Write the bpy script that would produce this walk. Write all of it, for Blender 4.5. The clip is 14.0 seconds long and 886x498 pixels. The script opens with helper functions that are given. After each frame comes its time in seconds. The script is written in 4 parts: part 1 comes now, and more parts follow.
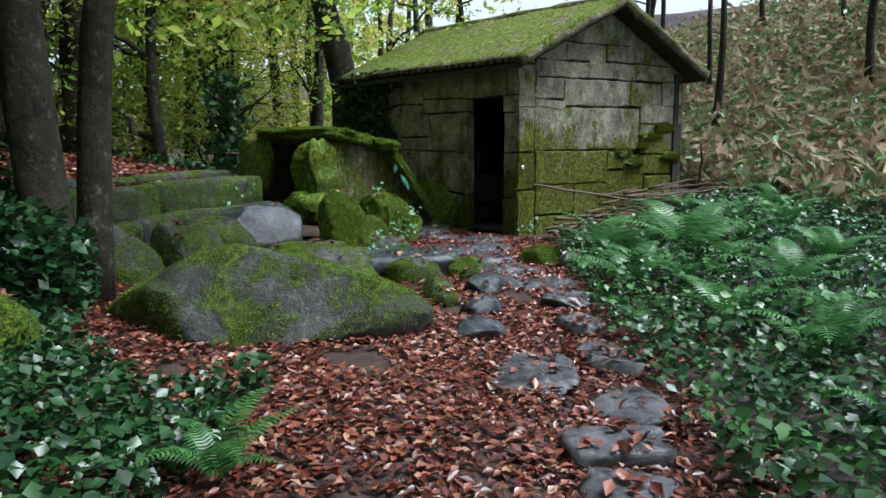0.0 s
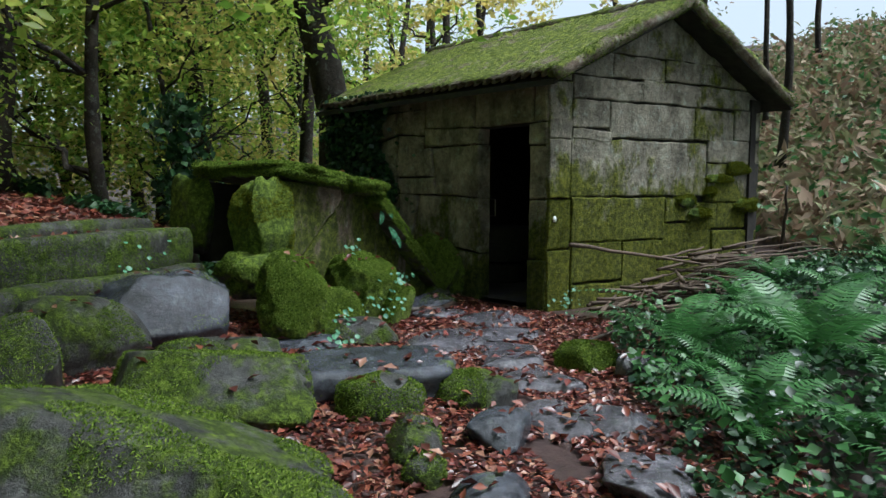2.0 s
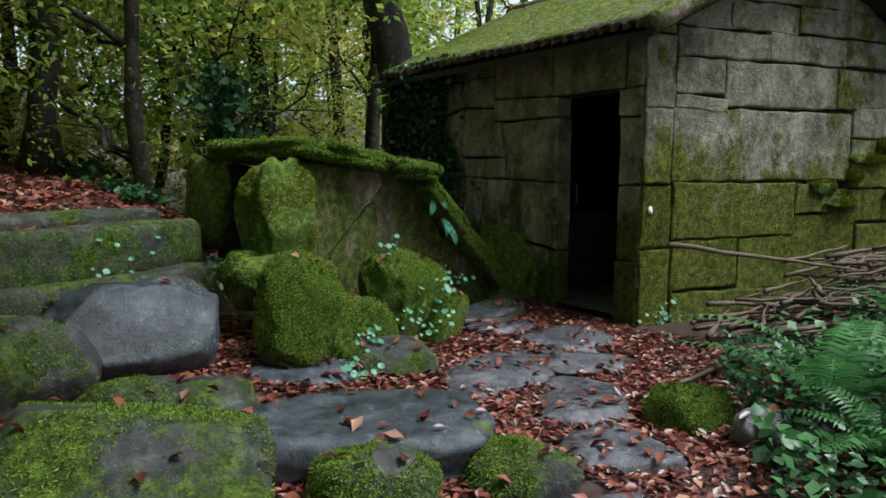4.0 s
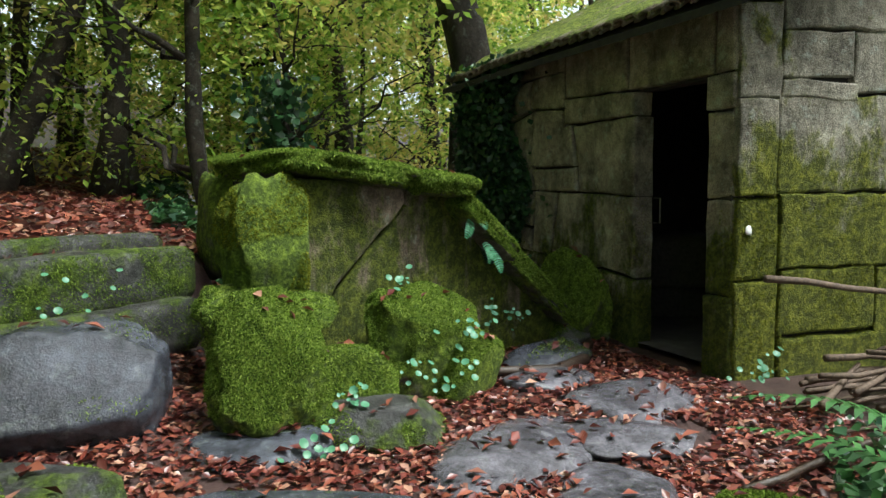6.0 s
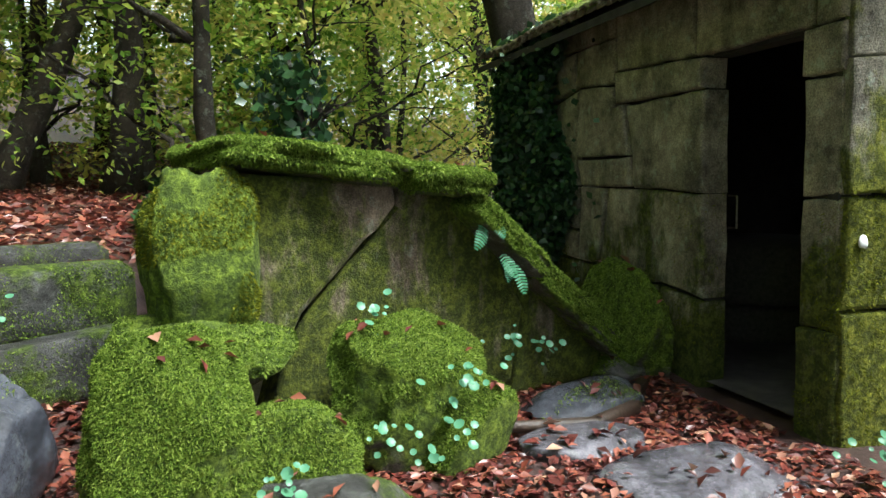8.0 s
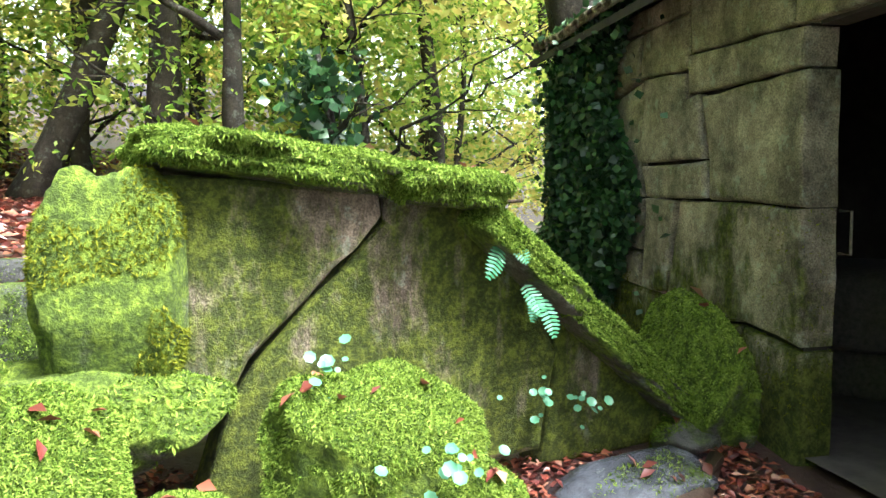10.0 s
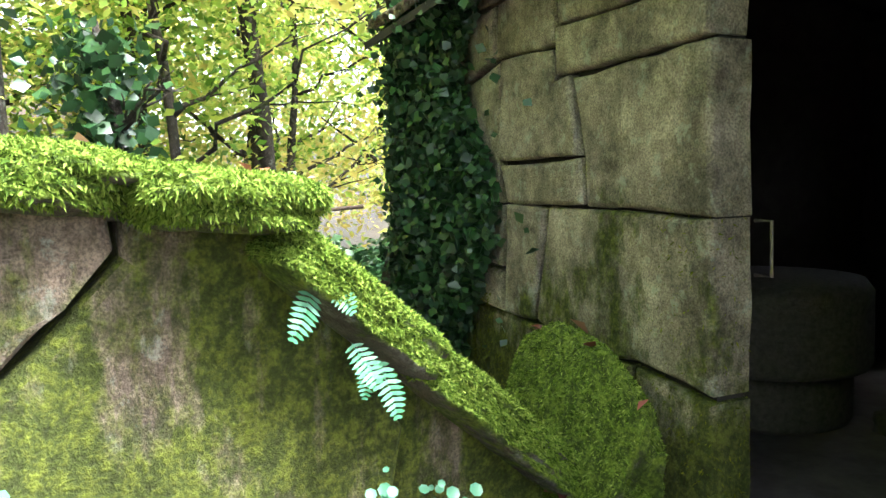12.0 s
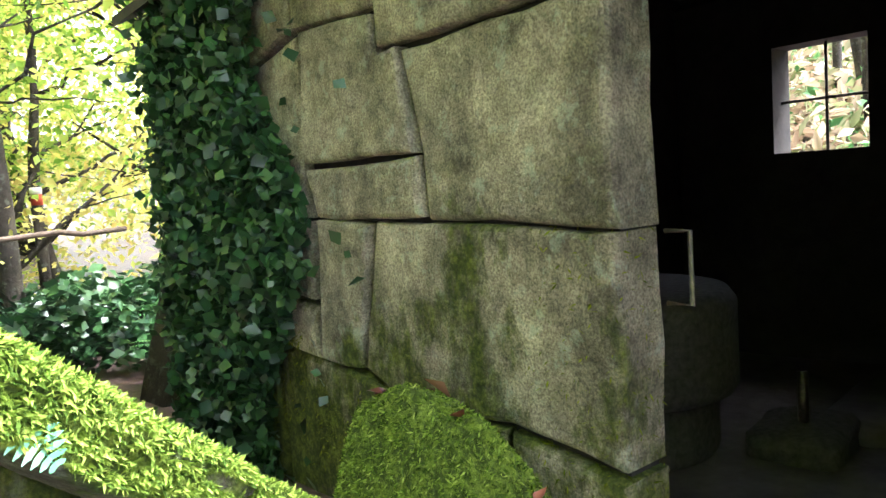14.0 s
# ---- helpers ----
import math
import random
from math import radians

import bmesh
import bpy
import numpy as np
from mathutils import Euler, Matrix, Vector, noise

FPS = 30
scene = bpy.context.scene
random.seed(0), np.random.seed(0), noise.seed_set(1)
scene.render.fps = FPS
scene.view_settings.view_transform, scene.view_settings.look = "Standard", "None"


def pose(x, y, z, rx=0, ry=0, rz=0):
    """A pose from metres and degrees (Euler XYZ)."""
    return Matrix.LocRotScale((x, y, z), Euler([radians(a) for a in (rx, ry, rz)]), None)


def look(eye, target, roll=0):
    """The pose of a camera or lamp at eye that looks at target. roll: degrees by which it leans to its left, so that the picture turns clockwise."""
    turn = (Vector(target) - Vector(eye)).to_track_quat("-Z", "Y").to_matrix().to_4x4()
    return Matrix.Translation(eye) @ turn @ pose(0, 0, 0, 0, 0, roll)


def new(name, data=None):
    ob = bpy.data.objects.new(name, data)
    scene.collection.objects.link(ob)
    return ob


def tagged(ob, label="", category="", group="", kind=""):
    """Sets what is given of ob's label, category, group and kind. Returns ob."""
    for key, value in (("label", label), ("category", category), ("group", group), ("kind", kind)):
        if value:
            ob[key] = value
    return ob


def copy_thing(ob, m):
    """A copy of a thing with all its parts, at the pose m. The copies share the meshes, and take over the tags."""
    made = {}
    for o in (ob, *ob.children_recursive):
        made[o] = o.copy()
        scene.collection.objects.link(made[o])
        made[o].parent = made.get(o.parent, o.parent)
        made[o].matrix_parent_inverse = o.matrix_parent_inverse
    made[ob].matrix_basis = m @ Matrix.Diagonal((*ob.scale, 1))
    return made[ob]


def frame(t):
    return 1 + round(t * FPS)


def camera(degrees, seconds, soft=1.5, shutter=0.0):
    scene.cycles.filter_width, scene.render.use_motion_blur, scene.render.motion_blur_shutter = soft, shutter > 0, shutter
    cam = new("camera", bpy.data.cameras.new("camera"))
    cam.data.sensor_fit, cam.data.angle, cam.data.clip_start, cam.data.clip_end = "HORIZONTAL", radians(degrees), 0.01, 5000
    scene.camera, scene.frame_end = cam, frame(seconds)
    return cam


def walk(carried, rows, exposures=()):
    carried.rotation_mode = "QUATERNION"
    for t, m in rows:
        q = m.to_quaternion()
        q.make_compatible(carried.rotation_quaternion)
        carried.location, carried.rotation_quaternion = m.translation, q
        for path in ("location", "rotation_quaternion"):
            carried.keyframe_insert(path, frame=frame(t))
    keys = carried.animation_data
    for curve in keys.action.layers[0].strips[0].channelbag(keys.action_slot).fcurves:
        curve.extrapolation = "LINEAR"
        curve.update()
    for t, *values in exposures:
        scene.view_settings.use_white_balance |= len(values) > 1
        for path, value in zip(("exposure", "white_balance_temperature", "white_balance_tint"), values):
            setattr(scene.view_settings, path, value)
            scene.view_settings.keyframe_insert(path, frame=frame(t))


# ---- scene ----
cam = camera(62.3, 14.0)
PATH = [
    (0, (0.36, 0.592, 1.515), (1.741, 2.015, 1.252), -0.3),
    (0.25, (0.855, 1.065, 1.545), (2.256, 2.471, 1.292), -0.5),
    (0.5, (1.265, 1.455, 1.568), (2.684, 2.844, 1.326), -0.7),
    (1, (1.961, 2.039, 1.566), (3.351, 3.464, 1.375), -0.3),
    (1.5, (2.305, 2.333, 1.561), (3.671, 3.786, 1.408), -0.0),
    (2, (2.605, 2.607, 1.565), (3.952, 4.077, 1.411), 0.4),
    (2.5, (2.864, 2.934, 1.575), (4.22, 4.397, 1.429), -0.2),
    (3, (3.145, 3.241, 1.576), (4.454, 4.745, 1.408), -0.1),
    (3.2, (3.274, 3.348, 1.577), (4.558, 4.871, 1.396), 0.1),
    (5.3, (4.821, 3.826, 1.635), (5.727, 5.597, 1.437), -0.3),
    (5.5, (4.917, 3.917, 1.627), (5.809, 5.698, 1.437), -0.5),
    (6, (5.195, 4.181, 1.611), (6.017, 5.996, 1.438), -0.7),
    (6.5, (5.476, 4.464, 1.633), (6.216, 6.315, 1.471), -0.2),
    (7, (5.691, 4.803, 1.624), (6.421, 6.656, 1.444), -0.3),
    (7.2, (5.761, 4.888, 1.638), (6.482, 6.743, 1.439), -0.5),
    (9.3, (6.548, 5.735, 1.6), (7.037, 7.667, 1.438), -1.1),
    (9.5, (6.598, 5.843, 1.599), (7.073, 7.778, 1.429), -1.1),
    (10, (6.748, 6.051, 1.591), (7.177, 7.998, 1.439), -0.7),
    (10.5, (6.905, 6.278, 1.598), (7.369, 8.216, 1.439), -0.4),
    (11, (6.978, 6.515, 1.595), (7.574, 8.42, 1.469), -0.6),
    (11.5, (7.065, 6.799, 1.639), (7.791, 8.656, 1.487), -1.4),
    (12, (7.183, 7.071, 1.633), (7.997, 8.891, 1.472), -1.7),
    (12.5, (7.305, 7.293, 1.677), (8.2, 9.073, 1.501), -2.3),
    (13, (7.405, 7.504, 1.661), (8.426, 9.216, 1.499), -2.3),
    (13.5, (7.48, 7.746, 1.614), (8.644, 9.368, 1.48), -2.3),
    (14, (7.583, 7.953, 1.65), (8.868, 9.476, 1.48), -3.9),
]
walk(cam, [(t, look(eye, target, roll)) for t, eye, target, roll in PATH],
     exposures=[(0.0, 0.1, 5400, 4), (3.2, -0.35, 5400, 3), (5.3, 0.3, 5800, 2), (7.2, 0.4, 5800, 2), (9.3, 1.85, 5700, 5), (11.0, 2.4, 5700, 7), (14.0, 3.2, 5600, 15)])

# ---- light ----
world = bpy.data.worlds.new("sky")
scene.world = world
world.use_nodes = True
wn = world.node_tree.nodes
sky = wn.new("ShaderNodeTexSky")
sky.sky_type, sky.sun_disc = "NISHITA", False
sky.sun_elevation, sky.sun_rotation = radians(61), radians(135)
sky.air_density, sky.dust_density, sky.ozone_density = 0.8, 9.0, 0.3
wn["Background"].inputs["Strength"].default_value = 0.11
world.node_tree.links.new(sky.outputs[0], wn["Background"].inputs["Color"])
sun = new("sun", bpy.data.lights.new("sun", "SUN"))
sun.data.energy, sun.data.angle, sun.data.color = 4.6, radians(22), (1.0, 0.97, 0.9)
sun.matrix_world = look((22, -6, 36), (8, 8, 0))


# ---- materials ----
def nodes_of(name):
    m = bpy.data.materials.new(name)
    m.use_nodes = True
    return m, m.node_tree.nodes, m.node_tree.links, m.node_tree.nodes["Principled BSDF"]


def noise_node(n, l, scale, detail=6.0, coord="Object", rough=0.6):
    tc = n.new("ShaderNodeTexCoord") if coord == "Object" else n.new("ShaderNodeNewGeometry")
    t = n.new("ShaderNodeTexNoise")
    t.inputs["Scale"].default_value, t.inputs["Detail"].default_value, t.inputs["Roughness"].default_value = scale, detail, rough
    l.new(tc.outputs["Object" if coord == "Object" else "Position"], t.inputs["Vector"])
    return t.outputs["Fac"]


def ramp(n, l, fac, stops):
    r = n.new("ShaderNodeValToRGB")
    e = r.color_ramp.elements
    while len(e) < len(stops):
        e.new(0.5)
    for k, (p, c) in zip(e, stops):
        k.position, k.color = p, (*c, 1) if len(c) == 3 else c
    l.new(fac, r.inputs[0])
    return r.outputs[0]


def grey(v):
    return (v, v, v)


def maths(n, l, op, a, b):
    m = n.new("ShaderNodeMath")
    m.operation = op
    for i, v in enumerate((a, b)):
        if isinstance(v, (int, float)):
            m.inputs[i].default_value = v
        else:
            l.new(v, m.inputs[i])
    return m.outputs[0]


def mixed(n, l, fac, a, b):
    m = n.new("ShaderNodeMix")
    m.data_type = "RGBA"
    l.new(fac, m.inputs["Factor"]), l.new(a, m.inputs["A"]), l.new(b, m.inputs["B"])
    return m.outputs["Result"]


def stone_mat(name, dark, light, moss, rough, up=0.5, low=None, moss_cols=((0.05, 0.085, 0.012), (0.2, 0.29, 0.03)), lichen=0.5, streak=1.0, speckle=0.7, relief=0.9):
    """Granite with lichen and moss. moss: how much of it is grown over; up: how far moss keeps to upward faces; low: height under which it grows thicker; streak: under 1 draws patches out downwards."""
    m, n, l, b = nodes_of(name)
    geo = n.new("ShaderNodeNewGeometry")
    run = n.new("ShaderNodeMapping")
    run.inputs["Scale"].default_value = (1, 1, streak)
    l.new(geo.outputs["Position"], run.inputs["Vector"])

    def run_noise(scale, detail, rgh):
        t = n.new("ShaderNodeTexNoise")
        t.inputs["Scale"].default_value, t.inputs["Detail"].default_value, t.inputs["Roughness"].default_value = scale, detail, rgh
        l.new(run.outputs[0], t.inputs["Vector"])
        return t.outputs["Fac"]

    grain = noise_node(n, l, 110, 6, "w", 0.7)
    mid = noise_node(n, l, 16, 6, "w", 0.65)
    big = noise_node(n, l, 3.5, 6, "w")
    c1 = ramp(n, l, maths(n, l, "ADD", maths(n, l, "MULTIPLY", big, 0.6), maths(n, l, "MULTIPLY", mid, 0.4)), [(0.36, dark), (0.62, light)])
    speck = ramp(n, l, grain, [(0.38, grey(0.25)), (0.5, grey(0.85)), (0.64, grey(1.5))])
    mul = n.new("ShaderNodeMix")
    mul.data_type, mul.blend_type = "RGBA", "MULTIPLY"
    mul.inputs["Factor"].default_value = speckle
    l.new(c1, mul.inputs["A"]), l.new(speck, mul.inputs["B"])
    # dark runs of damp and pale lichen
    damp = ramp(n, l, run_noise(4.5, 7, 0.6), [(0.36, grey(0.42)), (0.6, grey(1.0))])
    wet = n.new("ShaderNodeMix")
    wet.data_type, wet.blend_type = "RGBA", "MULTIPLY"
    wet.inputs["Factor"].default_value = 0.8
    l.new(mul.outputs["Result"], wet.inputs["A"]), l.new(damp, wet.inputs["B"])
    lich = ramp(n, l, noise_node(n, l, 9, 9, "w", 0.75), [(0.55, grey(0)), (0.63, grey(lichen))])
    pale = n.new("ShaderNodeRGB")
    pale.outputs[0].default_value = (0.40, 0.45, 0.38, 1)
    stone = mixed(n, l, lich, wet.outputs["Result"], pale.outputs[0])
    sep = n.new("ShaderNodeSeparateXYZ")
    l.new(geo.outputs["Normal"], sep.inputs[0])
    patch = maths(n, l, "ADD", maths(n, l, "MULTIPLY", run_noise(2.2, 9, 0.68), 1.5), maths(n, l, "MULTIPLY", sep.outputs["Z"], up))
    if low:
        sp = n.new("ShaderNodeSeparateXYZ")
        l.new(geo.outputs["Position"], sp.inputs[0])
        mr = n.new("ShaderNodeMapRange")
        mr.inputs["From Min"].default_value, mr.inputs["From Max"].default_value = low[0], low[1]
        mr.inputs["To Min"].default_value, mr.inputs["To Max"].default_value = low[2], 0
        l.new(sp.outputs["Z"], mr.inputs["Value"])
        patch = maths(n, l, "ADD", patch, mr.outputs[0])
    mask = ramp(n, l, maths(n, l, "ADD", patch, moss - 1.0), [(0.34, grey(0)), (0.40, grey(0.55)), (0.48, grey(1))])
    fine = noise_node(n, l, 55, 5, "w", 0.7)
    tone = maths(n, l, "ADD", maths(n, l, "MULTIPLY", fine, 0.45), maths(n, l, "MULTIPLY", mid, 0.55))
    mc = ramp(n, l, tone, [(0.34, [v * 0.45 for v in moss_cols[0]]), (0.47, moss_cols[0]), (0.64, moss_cols[1])])
    l.new(mixed(n, l, mask, stone, mc), b.inputs["Base Color"])
    l.new(ramp(n, l, mask, [(0, grey(rough)), (1, grey(0.95))]), b.inputs["Roughness"])
    bp = n.new("ShaderNodeBump")
    bp.inputs["Strength"].default_value, bp.inputs["Distance"].default_value = relief, 0.03
    hgt = maths(n, l, "ADD", maths(n, l, "MULTIPLY", fine, maths(n, l, "ADD", maths(n, l, "MULTIPLY", mask, 1.0), 0.1)), maths(n, l, "ADD", maths(n, l, "MULTIPLY", grain, 0.3), maths(n, l, "MULTIPLY", mid, 0.9)))
    l.new(hgt, bp.inputs["Height"]), l.new(bp.outputs[0], b.inputs["Normal"])
    b.inputs["Specular IOR Level"].default_value = 0.35
    return m


def plain_mat(name, a, b2, scale=12, rough=0.8, bump=0.4, metal=0.0, stretch=None):
    m, n, l, b = nodes_of(name)
    f = noise_node(n, l, scale, 8, "w", 0.65)
    l.new(ramp(n, l, f, [(0.3, a), (0.7, b2)]), b.inputs["Base Color"])
    b.inputs["Roughness"].default_value, b.inputs["Metallic"].default_value = rough, metal
    bp = n.new("ShaderNodeBump")
    bp.inputs["Strength"].default_value, bp.inputs["Distance"].default_value = bump, 0.02
    l.new(f, bp.inputs["Height"]), l.new(bp.outputs[0], b.inputs["Normal"])
    return m


def leaf_mat(name, cols, rough=0.5, thin=0.35, spec=0.4):
    m, n, l, b = nodes_of(name)
    g = n.new("ShaderNodeNewGeometry")
    c = ramp(n, l, g.outputs["Random Per Island"], [(i / max(1, len(cols) - 1), k) for i, k in enumerate(cols)])
    l.new(c, b.inputs["Base Color"])
    b.inputs["Roughness"].default_value, b.inputs["Specular IOR Level"].default_value = rough, spec
    if thin:
        t = n.new("ShaderNodeBsdfTranslucent")
        l.new(c, t.inputs["Color"])
        mx = n.new("ShaderNodeMixShader")
        mx.inputs[0].default_value = thin
        l.new(b.outputs[0], mx.inputs[1]), l.new(t.outputs[0], mx.inputs[2])
        l.new(mx.outputs[0], n["Material Output"].inputs["Surface"])
    return m


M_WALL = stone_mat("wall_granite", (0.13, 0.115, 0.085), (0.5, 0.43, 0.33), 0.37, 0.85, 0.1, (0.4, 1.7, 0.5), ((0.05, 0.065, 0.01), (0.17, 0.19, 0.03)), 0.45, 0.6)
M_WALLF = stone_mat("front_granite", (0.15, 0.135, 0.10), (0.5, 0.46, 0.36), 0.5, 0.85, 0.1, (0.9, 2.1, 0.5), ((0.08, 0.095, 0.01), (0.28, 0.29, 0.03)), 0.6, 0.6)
# near-black of the joints; also paints in shade indoors, under roof and in shelter
M_SHADE_CORE = plain_mat("wall_core", (0.014, 0.013, 0.011), (0.045, 0.04, 0.034), 8, 0.95)
M_ROCK = stone_mat("wet_rock", (0.028, 0.03, 0.036), (0.105, 0.113, 0.14), 0.34, 0.24, 0.1, None, ((0.04, 0.06, 0.008), (0.14, 0.2, 0.02)), 0.1, 1.0, 0.25, 0.5)
M_ROCKM = stone_mat("mossy_rock", (0.022, 0.022, 0.022), (0.085, 0.083, 0.08), 0.6, 0.32, 0.05, None, ((0.035, 0.055, 0.006), (0.15, 0.21, 0.02)), 0.15, 1.0, 0.45, 0.7)
M_MOSSY = stone_mat("full_moss", (0.06, 0.06, 0.045), (0.16, 0.15, 0.12), 0.86, 0.7, 0.3, None, ((0.07, 0.11, 0.012), (0.25, 0.34, 0.035)), 0.3)
M_SLABW = stone_mat("slab_granite", (0.12, 0.09, 0.065), (0.40, 0.31, 0.235), 0.68, 0.8, 0.2, (0.4, 1.5, 0.2), ((0.05, 0.065, 0.008), (0.17, 0.2, 0.02)), 0.45, 0.4)
# pale tone is raised to put the path's wet sheen into the colour
M_FLAT = stone_mat("paving_rock_sheen", (0.035, 0.034, 0.038), (0.2, 0.19, 0.22), 0.26, 0.18, 0.0, None, ((0.04, 0.06, 0.008), (0.14, 0.2, 0.02)), 0.12, 1.0, 0.4, 0.5)
M_ROOF = stone_mat("mossy_tile", (0.14, 0.09, 0.06), (0.34, 0.29, 0.22), 0.5, 0.9, 0.3, None, ((0.1, 0.135, 0.02), (0.32, 0.38, 0.05)))
M_BARK = stone_mat("bark", (0.02, 0.016, 0.012), (0.075, 0.06, 0.045), 0.42, 0.9, 0.0, None, ((0.025, 0.04, 0.006), (0.08, 0.11, 0.015)), 0.2, 0.3)
M_STICK = plain_mat("stick_bark", (0.04, 0.026, 0.018), (0.17, 0.115, 0.075), 40, 0.75)
M_DARKW = plain_mat("wet_branch", (0.02, 0.014, 0.01), (0.07, 0.045, 0.03), 30, 0.45)
M_IRON = plain_mat("iron", (0.05, 0.045, 0.04), (0.16, 0.13, 0.11), 40, 0.5, 0.2, 0.8)
M_MILL = plain_mat("mill_granite", (0.03, 0.028, 0.025), (0.1, 0.09, 0.08), 30, 0.85)
M_SOIL = plain_mat("forest_soil", (0.022, 0.014, 0.013), (0.085, 0.05, 0.045), 9, 0.45, 0.9)
M_FLOORIN = plain_mat("stone_floor", (0.04, 0.035, 0.035), (0.12, 0.1, 0.1), 6, 0.7)
M_WHITE = plain_mat("white_paint", (0.7, 0.72, 0.7), (0.85, 0.85, 0.83), 30, 0.7, 0.1)
M_RED = plain_mat("red_paint", (0.4, 0.04, 0.02), (0.55, 0.07, 0.03), 30, 0.6, 0.1)
M_LITTER = leaf_mat("fallen_leaf", [(0.04, 0.012, 0.01), (0.1, 0.022, 0.018), (0.19, 0.045, 0.03), (0.3, 0.1, 0.06), (0.06, 0.016, 0.014), (0.13, 0.035, 0.03), (0.48, 0.27, 0.18)], 0.34, 0.1, 0.5)
M_CROWN = leaf_mat("crown_leaf", [(0.08, 0.16, 0.02), (0.18, 0.32, 0.04), (0.42, 0.56, 0.1), (0.58, 0.62, 0.13), (0.26, 0.42, 0.06)], 0.4, 0.65)
M_YELLOW = leaf_mat("autumn_leaf", [(0.55, 0.56, 0.14), (0.75, 0.66, 0.2), (0.7, 0.56, 0.18), (0.5, 0.56, 0.14)], 0.4, 0.65)
M_IVY = leaf_mat("ivy_leaf", [(0.012, 0.035, 0.012), (0.025, 0.07, 0.022), (0.04, 0.10, 0.03), (0.02, 0.05, 0.03)], 0.34, 0.15, 0.45)
M_FERN = leaf_mat("fern_leaf", [(0.04, 0.105, 0.028), (0.07, 0.19, 0.05), (0.11, 0.26, 0.075)], 0.4, 0.3)
M_PENNY = leaf_mat("pennywort_leaf", [(0.05, 0.19, 0.08), (0.1, 0.28, 0.15), (0.17, 0.38, 0.24)], 0.35, 0.3)
M_TUFT = leaf_mat("moss_tuft", [(0.03, 0.06, 0.008), (0.08, 0.135, 0.016), (0.24, 0.33, 0.05), (0.14, 0.22, 0.026), (0.3, 0.38, 0.075)], 0.9, 0.3, 0.1)
M_WALLTUFT = leaf_mat("wall_moss_tuft", [(0.06, 0.08, 0.006), (0.15, 0.17, 0.012), (0.22, 0.23, 0.02)], 0.9, 0.25, 0.1)
M_BRUSH = leaf_mat("dry_brush", [(0.26, 0.16, 0.1), (0.4, 0.31, 0.21), (0.2, 0.26, 0.1), (0.5, 0.38, 0.28)], 0.8, 0.3)


# ---- builders ----
def mesh_ob(name, verts, faces, mat, parent=None, smooth=False, label=""):
    me = bpy.data.meshes.new(name)
    me.from_pydata([tuple(v) for v in verts], [], faces)
    me.materials.append(mat)
    if smooth:
        me.polygons.foreach_set("use_smooth", [True] * len(me.polygons))
    me.update()
    ob = new(name, me)
    if parent:
        ob.parent = parent
    if label:
        tagged(ob, label)
    return ob


def part(name, bm, material, parent=None, label="", smooth=True):
    me = bpy.data.meshes.new(name)
    bm.to_mesh(me)
    bm.free()
    me.materials.append(material)
    if smooth:
        me.polygons.foreach_set("use_smooth", [True] * len(me.polygons))
    ob = new(name, me)
    if parent:
        ob.parent = parent
    if label:
        tagged(ob, label)
    return ob


def ground_h(x, y):
    """Height of the forest floor."""
    # the leafy bank behind the stone ledge
    ux, uy = 0.842, 0.54
    s = -(x - 5.7) * uy + (y - 9.62) * ux
    along = (x - 5.7) * ux + (y - 9.62) * uy
    h = 0.04 + 0.02 * max(0.0, min(9.0, y - 1))
    if x < 7 and s < 0:
        h += 0.32 * math.exp(s / 1.1) * max(0, min(1, (6.6 - x) / 1.2))
    if s > -0.1:
        k = min(1, max(0, (s + 0.1) / 0.5)) * min(1, max(0, (0.55 + 0.75 * max(0, s) - along) / 0.5))
        h = h * (1 - k) + k * (1.08 + 0.075 * max(0, min(12, s)))
    # the slope to the east, past the house
    if x > 6:
        d = 0.75 * (x - 7.0) - 0.66 * (y - 4.0)
        h += 0.14 * max(0, min(4, d)) + 0.32 * max(0, min(d, 13) - 4.0)
    if x > 14:
        h += 0.12 * min(x - 14, 30)
    far = max(0, math.hypot(x - 5, y - 6) - 15)
    if far:
        h += (0.10 + 0.1 * max(0.0, min(1.0, (y - 12) / 8)) * max(0.0, min(1.0, (13 - x) / 8))) * min(far, 60)
    return h + 0.05 * noise.noise((x * 0.6, y * 0.6, 0)) + 0.018 * noise.noise((x * 3, y * 3, 4))


